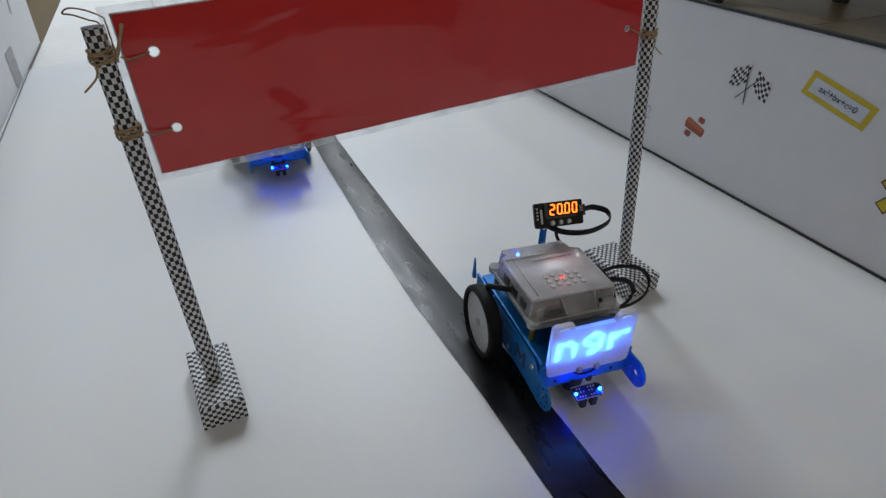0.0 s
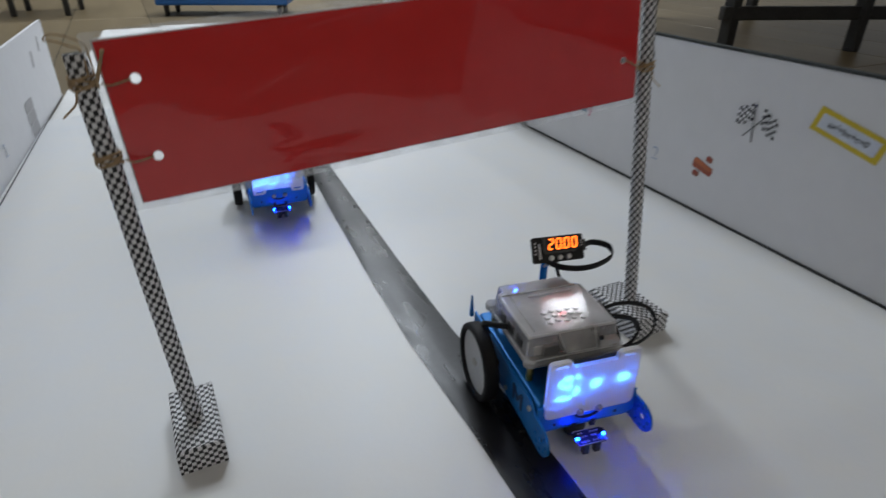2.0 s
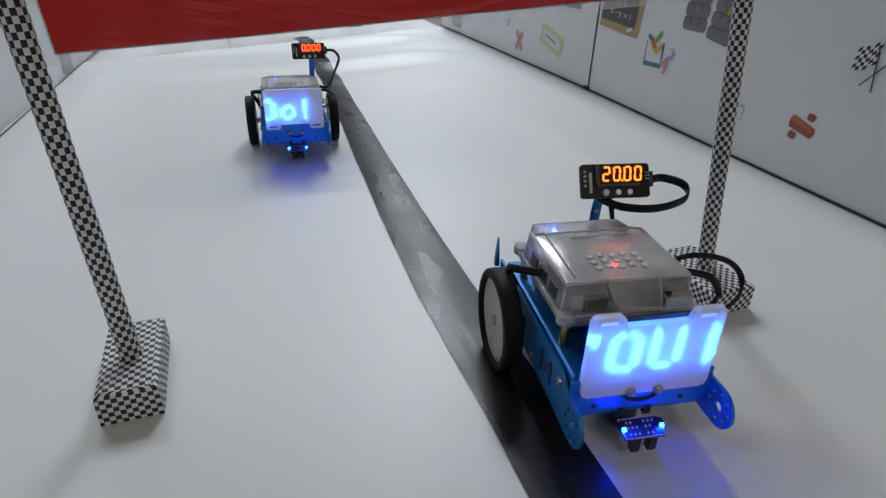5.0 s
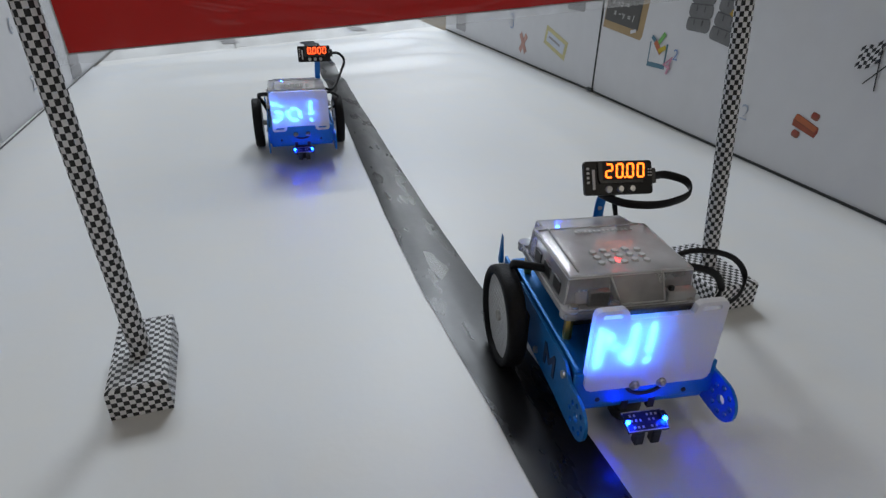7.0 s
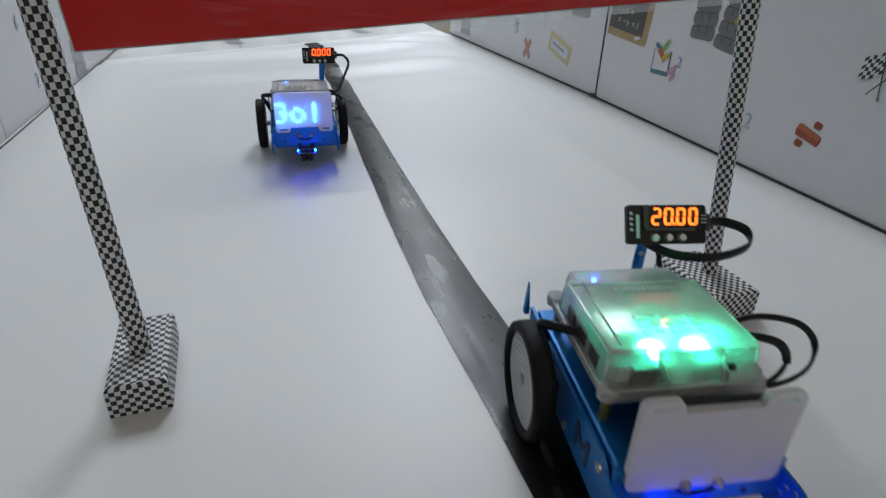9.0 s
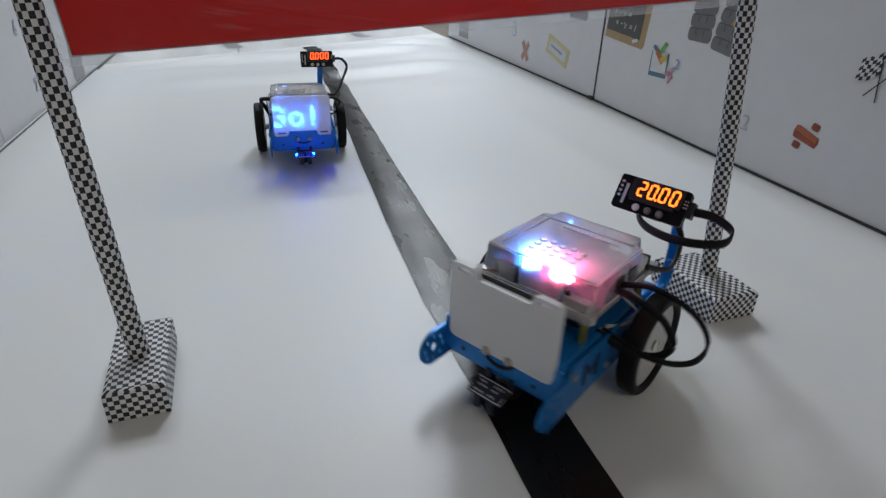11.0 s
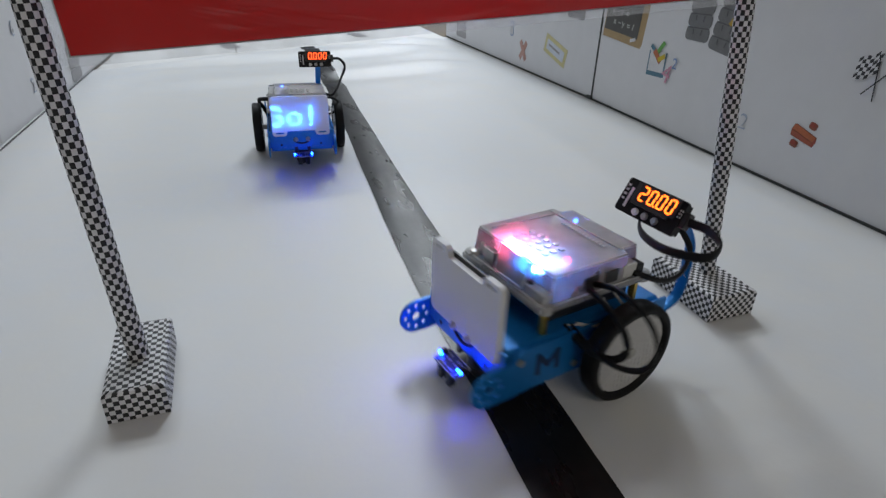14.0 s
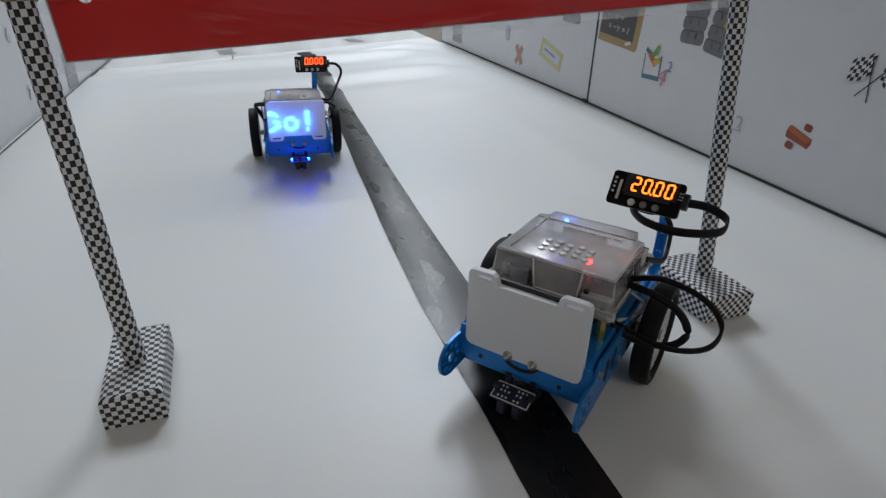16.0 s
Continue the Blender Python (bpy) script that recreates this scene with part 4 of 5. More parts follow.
def build_robot(name, m, label, flipped, digits, digit_mat, sheen):
    root = empty(name, m, label, "toy robot", "toy robots on the track")
    # chassis: closed body, two side plates that end in round ears
    bm = bmesh.new()
    box(bm, (0, -0.018, 0.0360), (0.078, 0.122, 0.028), 0.002)
    chassis = part("chassis", bm, MAT_BLUE, root, "blue anodised metal chassis")
    for side in (-1, 1):
        out = [(0.046, 0.022), (0.046, 0.050), (-0.070, 0.050), (-0.080, 0.0425)]
        out += [(-0.0914 + 0.0118 * math.cos(radians(a)), 0.0306 + 0.0118 * math.sin(radians(a))) for a in range(90, 271, 15)]
        out += [(-0.083, 0.0188), (-0.060, 0.0205)]
        holes = [ring_points(-0.0914, 0.0306, 0.0030, 12)] + [ring_points(-0.0914 + 0.0078 * math.cos(k * math.pi / 4), 0.0306 + 0.0078 * math.sin(k * math.pi / 4), 0.0017, 8) for k in range(8)]
        bm = bmesh.new()
        sheet(bm, out, holes, 0.0018, Matrix.Translation((side * 0.0413 - 0.0009, 0, 0)) @ SIDE)
        sp = part("side_plate", bm, MAT_BLUE, root)
        bm = bmesh.new()
        xx = side * 0.0425
        for (ya, za), (yb, zb) in (((-0.058, 0.030), (-0.058, 0.042)), ((-0.058, 0.042), (-0.051, 0.034)), ((-0.051, 0.034), (-0.044, 0.042)), ((-0.044, 0.042), (-0.044, 0.030))):
            d = Vector((0, yb - ya, zb - za))
            box(bm, (xx, (ya + yb) / 2, (za + zb) / 2), (0.0006, 0.0032, d.length + 0.002), 0, Matrix.Rotation(-math.atan2(d.y, d.z), 4, "X"))
        part("cutout", bm, MAT_DEEPBLUE, sp, "dark blue cut-out mark")
        for y, z in ((-0.072, 0.043), (-0.03, 0.027), (0.018, 0.044), (0.03, 0.044)):
            bm = bmesh.new()
            cyl(bm, (xx - side * 0.0005, y, z), (xx + side * 0.0012, y, z), 0.0022, 12)
            part("screw", bm, MAT_NICKEL, sp)
    # front apron with smile slot
    bm = bmesh.new()
    box(bm, (0, -0.0803, 0.0385), (0.081, 0.0022, 0.0215), 0.0006)
    apron = part("front_apron", bm, MAT_BLUE, root)
    bm = bmesh.new()
    tube(bm, [(0.0105 * math.sin(radians(a)), -0.0816, 0.0395 - 0.0068 * math.cos(radians(a))) for a in range(-80, 81, 20)], 0.0011, seg=8, steps=3)
    part("smile_slot", bm, MAT_DARK, apron, "dark curved slot")
    for x in (-0.026, 0.024):
        bm = bmesh.new()
        cyl(bm, (x, -0.0812, 0.0315), (x, -0.0818, 0.0315), 0.0014, 10)
        part("hole", bm, MAT_DARK, apron)
    # wheels
    wheels = []
    for side in (-1, 1):
        bm = bmesh.new()
        prof = [(0.0490, 0.0276), (0.0490, 0.0314), (0.0500, 0.0328), (0.0520, 0.0331), (0.0574, 0.0331), (0.0598, 0.0327), (0.0608, 0.0312), (0.0606, 0.0276)]
        n = 48
        rr = [[bm.verts.new((side * x, r * math.cos(2 * math.pi * k / n), r * math.sin(2 * math.pi * k / n))) for x, r in prof] for k in range(n)]
        for k in range(n):
            for i in range(len(prof)):
                j = (i + 1) % len(prof)
                bm.faces.new((rr[k][i], rr[k][j], rr[(k + 1) % n][j], rr[(k + 1) % n][i]))
        tyre = part("wheel", bm, MAT_TYRE, root, "black rubber tyre", smooth=True)
        tyre.matrix_basis = pose(0, 0, 0.0331)
        bm = bmesh.new()
        cyl(bm, (side * 0.0500, 0, 0), (side * 0.0576, 0, 0), 0.0278, 40)
        rim = part("rim", bm, MAT_RIM, tyre, "white plastic disc rim")
        bm = bmesh.new()
        for i in range(-8, 9):
            for j in range(-8, 9):
                y, z = i * 0.0037 + (0.00185 if j % 2 else 0), j * 0.0033
                if 0.006 < math.hypot(y, z) < 0.0256:
                    cyl(bm, (side * 0.0577, y, z), (side * 0.0582, y, z), 0.0015, 8)
        part("rim_texture", bm, MAT_RIM, tyre)
        bm = bmesh.new()
        cyl(bm, (side * 0.0577, 0, 0), (side * 0.0592, 0, 0), 0.0035, 16)
        part("hub", bm, MAT_NICKEL, tyre)
        wheels.append(tyre)
        bm = bmesh.new()
        box(bm, (side * 0.034, 0.012, 0.031), (0.018, 0.052, 0.020), 0.002)
        part("motor", bm, MAT_PORT if not sheen else MAT_CHIP, root)
        bm = bmesh.new()
        cyl(bm, (side * 0.040, 0, 0.0331), (side * 0.052, 0, 0.0331), 0.0035, 12)
        part("axle", bm, MAT_RIM, root)
    # brass pillars under the case
    for x in (-0.0335, 0.0335):
        for y in (-0.050, 0.022):
            bm = bmesh.new()
            cyl(bm, (x, y, 0.0488), (x, y, 0.0665), 0.0026, 6)
            part("brass_pillar", bm, MAT_BRASS, root)
    # battery pack
    bm = bmesh.new()
    box(bm, (0, -0.008, 0.0565), (0.056, 0.066, 0.014), 0.003)
    part("battery_pack", bm, MAT_CHIP if sheen else MAT_BLUE, root)
    # rear caster
    bm = bmesh.new()
    ball(bm, (0, -0.066, 0.0095), 0.009)
    cyl(bm, (0, -0.066, 0.012), (0, -0.066, 0.024), 0.0095, 18)
    part("caster", bm, MAT_CHIP, root, smooth=True)
    # circuit board
    bm = bmesh.new()
    sheet(bm, round_rect(-0.036, -0.054, 0.036, 0.027, 0.004), [], 0.0016, Matrix.Translation((0, 0, 0.0690)))
    pcb = part("circuit_board", bm, MAT_PCB, root)
    for nm, c, s, mt in (("usb_port", (-0.019, -0.046, 0.0755), (0.012, 0.014, 0.010), MAT_TIN), ("chip", (0.002, -0.005, 0.0718), (0.012, 0.012, 0.002), MAT_CHIP),
                         ("chip", (0.017, 0.012, 0.0718), (0.01, 0.008, 0.002), MAT_CHIP), ("socket", (0.032, -0.020, 0.0755), (0.009, 0.012, 0.009), MAT_CHIP),
                         ("socket", (0.032, -0.004, 0.0755), (0.009, 0.012, 0.009), MAT_CHIP), ("socket", (0.032, 0.012, 0.0755), (0.009, 0.012, 0.009), MAT_PORT),
                         ("socket", (0.032, 0.0215, 0.0745), (0.009, 0.006, 0.007), MAT_CHIP), ("socket", (-0.032, -0.026, 0.0755), (0.009, 0.012, 0.009), MAT_CHIP),
                         ("socket", (-0.032, -0.010, 0.0755), (0.009, 0.012, 0.009), MAT_CHIP), ("power_switch", (0.024, -0.047, 0.0745), (0.006, 0.006, 0.007), MAT_CHIP),
                         ("header", (-0.006, 0.021, 0.0745), (0.030, 0.004, 0.007), MAT_CHIP), ("buzzer", (-0.016, 0.006, 0.0740), (0.010, 0.010, 0.006), MAT_CHIP), ("capacitor", (-0.024, -0.030, 0.0745), (0.006, 0.006, 0.007), MAT_TIN),
                         ("capacitor", (0.022, -0.030, 0.0735), (0.005, 0.007, 0.005), MAT_TIN), ("button_key", (0.0, -0.047, 0.0735), (0.006, 0.006, 0.005), MAT_PORT),
                         ("silk_print", (0.005, -0.018, 0.0708), (0.022, 0.004, 0.0003), MAT_PRINT), ("silk_print", (-0.010, -0.024, 0.0708), (0.016, 0.002, 0.0003), MAT_PRINT)):
        bm = bmesh.new()
        box(bm, c, s, 0.0006)
        part(nm, bm, mt, pcb)
    bm = bmesh.new()
    ball(bm, (-0.0182, 0.0173, 0.0850), 0.0014)
    part("status_led", bm, GLOW_STATUS, root, "small lit blue lamp")
    bm = bmesh.new()
    ball(bm, (0.0100, -0.0140, 0.0770), 0.0024)
    part("power_led", bm, GLOW_POWER, root, "small lit red lamp")
    # clear case: flange, notched lid with a raised middle that slopes down to the front, ribs and button bumps
    bm = bmesh.new()
    box(bm, (0, -0.0150, 0.0690), (0.0800, 0.0880, 0.0045), 0.0018)
    part("case_base", bm, MAT_CLEAR, root, "clear plastic case rim")
    x0, x1, y0, y1 = -0.0375, 0.0375, -0.0500, 0.0265
    plan = [(x0, y0), (-0.0125, y0), (0.0180, y0), (x1, y0), (x1, 0.0085), (0.0300, 0.0120), (0.0285, y1), (-0.0310, y1), (-0.0310, 0.0165), (x0, 0.0130)]

    def lid_top(y):
        return 0.0886 - 0.09 * max(0.0, y - 0.006)

    def lid_ring(shrink, drop):
        return [bm.verts.new((x * (1 - shrink / 0.0375), (y + 0.0118) * (1 - shrink / 0.0382) - 0.0118, (lid_top(y) if drop is not None else 0.0715) - (drop or 0))) for x, y in plan]
    bm = bmesh.new()
    rings = [lid_ring(0.0, None), lid_ring(0.0010, 0.0016), lid_ring(0.0016, 0.0005), lid_ring(0.0026, 0.0)]
    for p, q in zip(rings, rings[1:]):
        for i in range(len(plan)):
            f = bm.faces.new((p[i], p[(i + 1) % len(plan)], q[(i + 1) % len(plan)], q[i]))
            f.material_index = 1 if p is rings[0] else 2
    bm.faces.new(rings[-1])
    part("case_lid", bm, [MAT_CASE, MAT_CLEAR, MAT_CASE_EDGE], root, "frosted clear plastic lid")
    # sloping middle of the front
    bm = bmesh.new()
    wedge = [[bm.verts.new((x, y, z)) for y, z in ((y0 + 0.0010, 0.0872), (y0 - 0.0062, 0.0735), (y0 - 0.0062, 0.0716), (y0 + 0.0006, 0.0716))] for x in (-0.0125, 0.0180)]
    wedge[0][1].co.x, wedge[0][2].co.x = -0.0075, -0.0075
    for i in range(4):
        bm.faces.new((wedge[0][i], wedge[0][(i + 1) % 4], wedge[1][(i + 1) % 4], wedge[1][i]))
    bm.faces.new(wedge[0])
    bm.faces.new(wedge[1][::-1])
    part("case_slope", bm, MAT_CLEAR, root)
    # thin hazy tubes laid along the case edges stand in for their highlights
    rail = [(x * 0.955, (y + 0.0118) * 0.955 - 0.0118, lid_top(y) - 0.0006) for x, y in plan]
    for i in range(len(rail)):
        bm = bmesh.new()
        tube(bm, [rail[i], rail[(i + 1) % len(rail)]], 0.0006, seg=6, steps=1)
        part("edge_highlight", bm, MAT_CASE_EDGE, root, smooth=True)
    for (x, y), (xt, yt, zt) in zip(plan, rail):
        bm = bmesh.new()
        tube(bm, [(x, y, 0.0720), (xt, yt, zt)], 0.0006, seg=6, steps=1)
        part("edge_highlight", bm, MAT_CASE_EDGE, root, smooth=True)
    for edge in ([(-0.0125, y0 + 0.001, 0.0872), (-0.0075, y0 - 0.0062, 0.0735)], [(0.0180, y0 + 0.001, 0.0872), (0.0180, y0 - 0.0062, 0.0735)], [(-0.0075, y0 - 0.0062, 0.0735), (0.0180, y0 - 0.0062, 0.0735)],
                 [(x0 + 0.008, y0 + 0.006, 0.0889), (x0 + 0.0095, 0.010, 0.0885)], [(x0 + 0.003, 0.0075, 0.0886), (0.031, 0.0075, 0.0886)],
                 [(x0, y0 - 0.006, 0.0718), (x1, y0 - 0.006, 0.0718)], [(x0 - 0.0018, y0, 0.0716), (x0 - 0.0018, y1, 0.0716)], [(x1 + 0.0018, y0, 0.0716), (x1 + 0.0018, y1, 0.0716)]):
        bm = bmesh.new()
        tube(bm, edge, 0.0006, seg=6, steps=1)
        part("edge_highlight", bm, MAT_CASE_EDGE, root, smooth=True)
    # ribbed housing over the cable socket, seen through the front
    bm = bmesh.new()
    box(bm, (-0.0235, y0 + 0.0040, 0.0755), (0.0170, 0.0085, 0.0080), 0.0006)
    part("socket_housing", bm, MAT_CASE, root)
    for k in range(6):
        bm = bmesh.new()
        box(bm, (-0.0300 + k * 0.0026, y0 + 0.0036, 0.0797), (0.0009, 0.0075, 0.0008))
        part("housing_rib", bm, MAT_CASE_EDGE, root)
    for i in range(5):
        for j in range(3):
            bm = bmesh.new()
            cyl(bm, (-0.013 + i * 0.0068, -0.037 + j * 0.0062 + (0.0015 if i % 2 else 0), 0.0887), (-0.013 + i * 0.0068, -0.037 + j * 0.0062 + (0.0015 if i % 2 else 0), 0.0896), 0.0023, 10, 0.0018)
            part("button_bump", bm, MAT_CASE_EDGE, root, smooth=False)
    for i in range(13):
        bm = bmesh.new()
        box(bm, (-0.013 + i * 0.0030, 0.001, 0.0890), (0.0018, 0.0026, 0.0007), 0.0003)
        part("embossed_tooth", bm, MAT_CASE_EDGE, root)
    bm = bmesh.new()
    box(bm, (0.0285, y0 - 0.0024, 0.0748), (0.0170, 0.0062, 0.0064), 0.0008)
    part("case_box", bm, MAT_CASE, root)
    bm = bmesh.new()
    box(bm, (0.0225, y0 - 0.0030, 0.0790), (0.0026, 0.0026, 0.0030), 0.0004)
    part("key_opening", bm, MAT_CHIP, root)
    for x in (-0.0335, 0.0335):
        bm = bmesh.new()
        cyl(bm, (x, -0.0535, 0.0712), (x, -0.0535, 0.0735), 0.0032, 14, 0.0024)
        part("case_screw", bm, MAT_NICKEL, root)
    for side, ys in ((-1, (-0.036, -0.020, -0.004)), (1, (-0.020, -0.004, 0.011))):
        for y in ys:
            bm = bmesh.new()
            box(bm, (side * 0.0368, y, 0.0768), (0.0018, 0.0105, 0.0082), 0.0005)
            part("port_opening", bm, MAT_CHIP if side < 0 or y < 0.01 else MAT_PORT, root)
    for x in (-0.0355, 0.0355):
        for y in (-0.0530, 0.0240):
            bm = bmesh.new()
            cyl(bm, (x, y, 0.0668), (x, y, 0.0722), 0.0052, 20)
            part("case_lug", bm, MAT_CASE, root, smooth=False)
    # frosted dot-matrix panel
    rise = 0.004 if flipped else 0.0
    hw, z0, z1, dip = 0.0357, 0.0394 + rise, 0.0896 + rise, 0.0062
    ol = [(-hw + 0.004, z0), (hw - 0.004, z0), (hw - 0.0012, z0 + 0.0012), (hw, z0 + 0.004), (hw, z1 - 0.003), (hw - 0.0009, z1 - 0.0009), (hw - 0.003, z1), (hw - 0.0150, z1), (hw - 0.0172, z1 - 0.0016),
          (hw - 0.0186, z1 - dip), (-hw + 0.0186, z1 - dip), (-hw + 0.0172, z1 - 0.0016), (-hw + 0.0150, z1), (-hw + 0.003, z1), (-hw + 0.0009, z1 - 0.0009), (-hw, z1 - 0.003), (-hw, z0 + 0.004), (-hw + 0.0012, z0 + 0.0012)]
    slots = [round_rect(s * 0.0265 - 0.0052, z1 - 0.0048, s * 0.0265 + 0.0052, z1 - 0.0024, 0.001, 3) for s in (-1, 1)]
    if flipped:
        mid = z0 + z1
        ol = [(x, mid - z) for x, z in ol][::-1]
        slots = [[(x, mid - z) for x, z in s] for s in slots]
    bm = bmesh.new()
    sheet(bm, ol, slots, 0.0040, Matrix.Translation((0, PANEL_Y, 0)) @ FRONT)
    panel = part("matrix_panel", bm, MAT_PANEL, root, "white frosted dot-matrix panel")
    bm = bmesh.new()
    box(bm, (0, PANEL_Y + 0.0052, 0.066 + rise), (0.066, 0.0016, 0.040), 0.0004)
    part("matrix_board", bm, MAT_CHIP, panel)
    for x in (-0.0077, 0.0077):
        bm = bmesh.new()
        zz = 0.0409 if not flipped else 0.0385
        cyl(bm, (x, PANEL_Y + 0.0005, zz), (x, PANEL_Y - 0.0016, zz), 0.0030, 16, 0.0024)
        ball(bm, (x, PANEL_Y - 0.0016, zz), 0.0017)
        part("panel_screw", bm, MAT_NICKEL, panel, smooth=True)
    # line sensor with two blue lamps
    bm = bmesh.new()
    tip = Matrix.Translation((0, -0.0888, 0.0190)) @ Matrix.Rotation(radians(14), 4, "X")
    box(bm, tip.translation, (0.0235, 0.0125, 0.0014), 0.0003, tip.to_3x3().to_4x4())
    box(bm, (-0.0045, -0.0925, 0.0125), (0.0052, 0.005, 0.0090), 0.0008)
    box(bm, (0.0050, -0.0925, 0.0125), (0.0052, 0.005, 0.0090), 0.0008)
    box(bm, (-0.008, -0.0778, 0.0240), (0.004, 0.003, 0.010))
    box(bm, (0.008, -0.0778, 0.0240), (0.004, 0.003, 0.010))
    sensor = part("line_sensor", bm, MAT_NAVY, root, "dark blue line sensor board")
    bm = bmesh.new()
    for x in (-0.0075, -0.005, -0.0025, 0.0025, 0.005, 0.0075):
        for y in (-0.0036, 0.0004, 0.0034):
            if (x * 1000 + y * 2000) % 4 > 0.6:
                box(bm, tip @ Vector((x, y, 0.0009)), (0.0010, 0.0012, 0.0005), 0, tip.to_3x3().to_4x4())
    part("solder_pad", bm, MAT_PRINT, sensor)
    for cx, cy, sx, sy in ((0, 0.0058, 0.0230, 0.0005), (0, -0.0058, 0.0230, 0.0005), (0.0113, 0, 0.0005, 0.0120), (-0.0113, 0, 0.0005, 0.0120)):
        bm = bmesh.new()
        box(bm, tip @ Vector((cx, cy, 0.0008)), (sx, sy, 0.0005), 0, tip.to_3x3().to_4x4())
        part("border_print", bm, MAT_PRINT, sensor)
    lamps = []
    for x in (-0.0107, 0.0107):
        # opaque box added to swallow the lamp's light when it is turned back
        bm = bmesh.new()
        box(bm, (x, -0.0878, 0.0208), (0.0032, 0.0040, 0.0032))
        part("lamp_blocker", bm, MAT_CHIP, sensor)
        bm = bmesh.new()
        box(bm, (0, -0.0011, 0), (0.0019, 0.0019, 0.0019), 0.0005)
        lamp = part("sensor_lamp", bm, GLOW_SENSOR, sensor, "small blue lamp")
        lamp.matrix_basis = pose(x, -0.0893, 0.0212)
        lamps.append(lamp)
    # two colour lamps on the board, dark walls added round them to block their unused sides
    drums = []
    for x in (-0.011, 0.011):
        bm = bmesh.new()
        for dx, dy, sx, sy in ((0.0038, 0, 0.0018, 0.0094), (-0.0038, 0, 0.0018, 0.0094), (0, 0.0038, 0.0058, 0.0018), (0, -0.0038, 0.0058, 0.0018)):
            box(bm, (x + dx, -0.0400 + dy, 0.0743), (sx, sy, 0.0074))
        part("lamp_mask", bm, MAT_CHIP, pcb)
        drums.append(led_drum("colour_lamp", pcb, (x, -0.0400, 0.0747), [MAT_CHIP, GLOW_GREEN, GLOW_BLUE, GLOW_PINK], 0.0031))
        # added frosted ball, stands in for the glare around the lit lamp
        bm = bmesh.new()
        ball(bm, (x, -0.0400, 0.0795), 0.0072, 0.8, 18, 10)
        part("bloom_ball", bm, MAT_BLOOM, pcb, "frosted ball added over a lamp to widen its glow", smooth=True)
    # timer display on its arm
    disp = part("timer_display", display_body(), MAT_MODULE, root, "black timer display module")
    frame_m = display_frame(flipped)
    disp.matrix_basis = frame_m @ (Matrix.Scale(0.97, 4) if flipped else Matrix.Identity(4))
    bm = bmesh.new()
    box(bm, (0.0040, 0.0042, 0.0048), (0.0310, 0.0118, 0.0012), 0.0002)
    part("window", bm, MAT_DARK, disp, "dark display window")
    bm = bmesh.new()
    box(bm, (-0.0125, 0.0042, 0.0049), (0.0028, 0.0120, 0.0016))
    box(bm, (0.0015, -0.0027, 0.0049), (0.0290, 0.0018, 0.0016))
    part("bezel", bm, MAT_STEEL, disp)
    for k, ch in enumerate(digits.replace(".", "")):
        seven_segment(ch, -0.0066 + k * 0.0071, 0.0043, 0.0040, 0.0086, 0.0011, digit_mat, disp)
    bm = bmesh.new()
    box(bm, (-0.0066 + (digits.index(".") - 1) * 0.0071 + 0.0033, 0.0000, 0), (0.0011, 0.0011, 0.0004))
    part("decimal_point", bm, digit_mat, disp).matrix_basis = pose(0, 0, 0.0057)
    for k in range(3):
        bm = bmesh.new()
        cyl(bm, (-0.0068 + k * 0.0078, -0.0074, 0.0040), (-0.0068 + k * 0.0078, -0.0074, 0.0058), 0.0024, 16, 0.0018)
        part("button", bm, MAT_TIN if k else MAT_PORT, disp, smooth=False)
    bm = bmesh.new()
    for i in range(2):
        for j in range(3):
            box(bm, (0.0208 + i * 0.0016, 0.0050 - j * 0.0020, 0.0042), (0.0008, 0.0008, 0.0006))
    part("solder_pad", bm, MAT_PRINT, disp)
    bm = bmesh.new()
    for k in range(4):
        box(bm, (-0.0205, 0.0062 - k * 0.0030, 0.0043), (0.0016, 0.0015, 0.0006))
    box(bm, (-0.0168, -0.001, 0.0043), (0.0018, 0.0130, 0.0004))
    part("print", bm, MAT_PRINT, disp, "white printed bars")
    bm = bmesh.new()
    box(bm, (0.0245, 0.001, 0.0), (0.004, 0.0100, 0.0060), 0.0006)
    part("plug", bm, MAT_CHIP, disp)
    o = frame_m.translation
    # arm: slotted strip from the rear of the chassis
    bm = bmesh.new()
    bx = 0.035
    arm_pts = [(bx, 0.044, 0.034), (bx, 0.058, 0.036), (bx, 0.0665, 0.042), (bx, 0.0695, 0.056), (bx, 0.068, 0.080), (bx, 0.056, 0.098), (bx, 0.044, 0.112 if flipped else 0.104)]
    tube(bm, arm_pts, 0.0011, 3.6, up=(1, 0, 0), seg=10, steps=6)
    arm = part("display_arm", bm, MAT_BLUE, root, "blue perforated metal strip")
    for y, z in ((0.0715, 0.056), (0.0718, 0.064), (0.0712, 0.072)):
        bm = bmesh.new()
        cyl(bm, (bx, y - 0.003, z), (bx, y + 0.001, z), 0.0018, 10)
        part("hole", bm, MAT_RIM, arm)
    bm = bmesh.new()
    sheet(bm, [(-0.0455, 0.044), (-0.0425, 0.044), (-0.0425, 0.0465), (-0.0440, 0.0655), (-0.0455, 0.0465)], [], 0.004, Matrix.Translation((0, 0.047, 0)) @ FRONT)
    part("rear_tab", bm, MAT_BLUE, root)
    # cables
    def cord(points, r=0.0019, flat=1.0, mat=MAT_CABLE, up=(0, 0, 1), nm="cable"):
        b = bmesh.new()
        tube(b, points, r, flat, up)
        part(nm, b, mat, root, smooth=True)
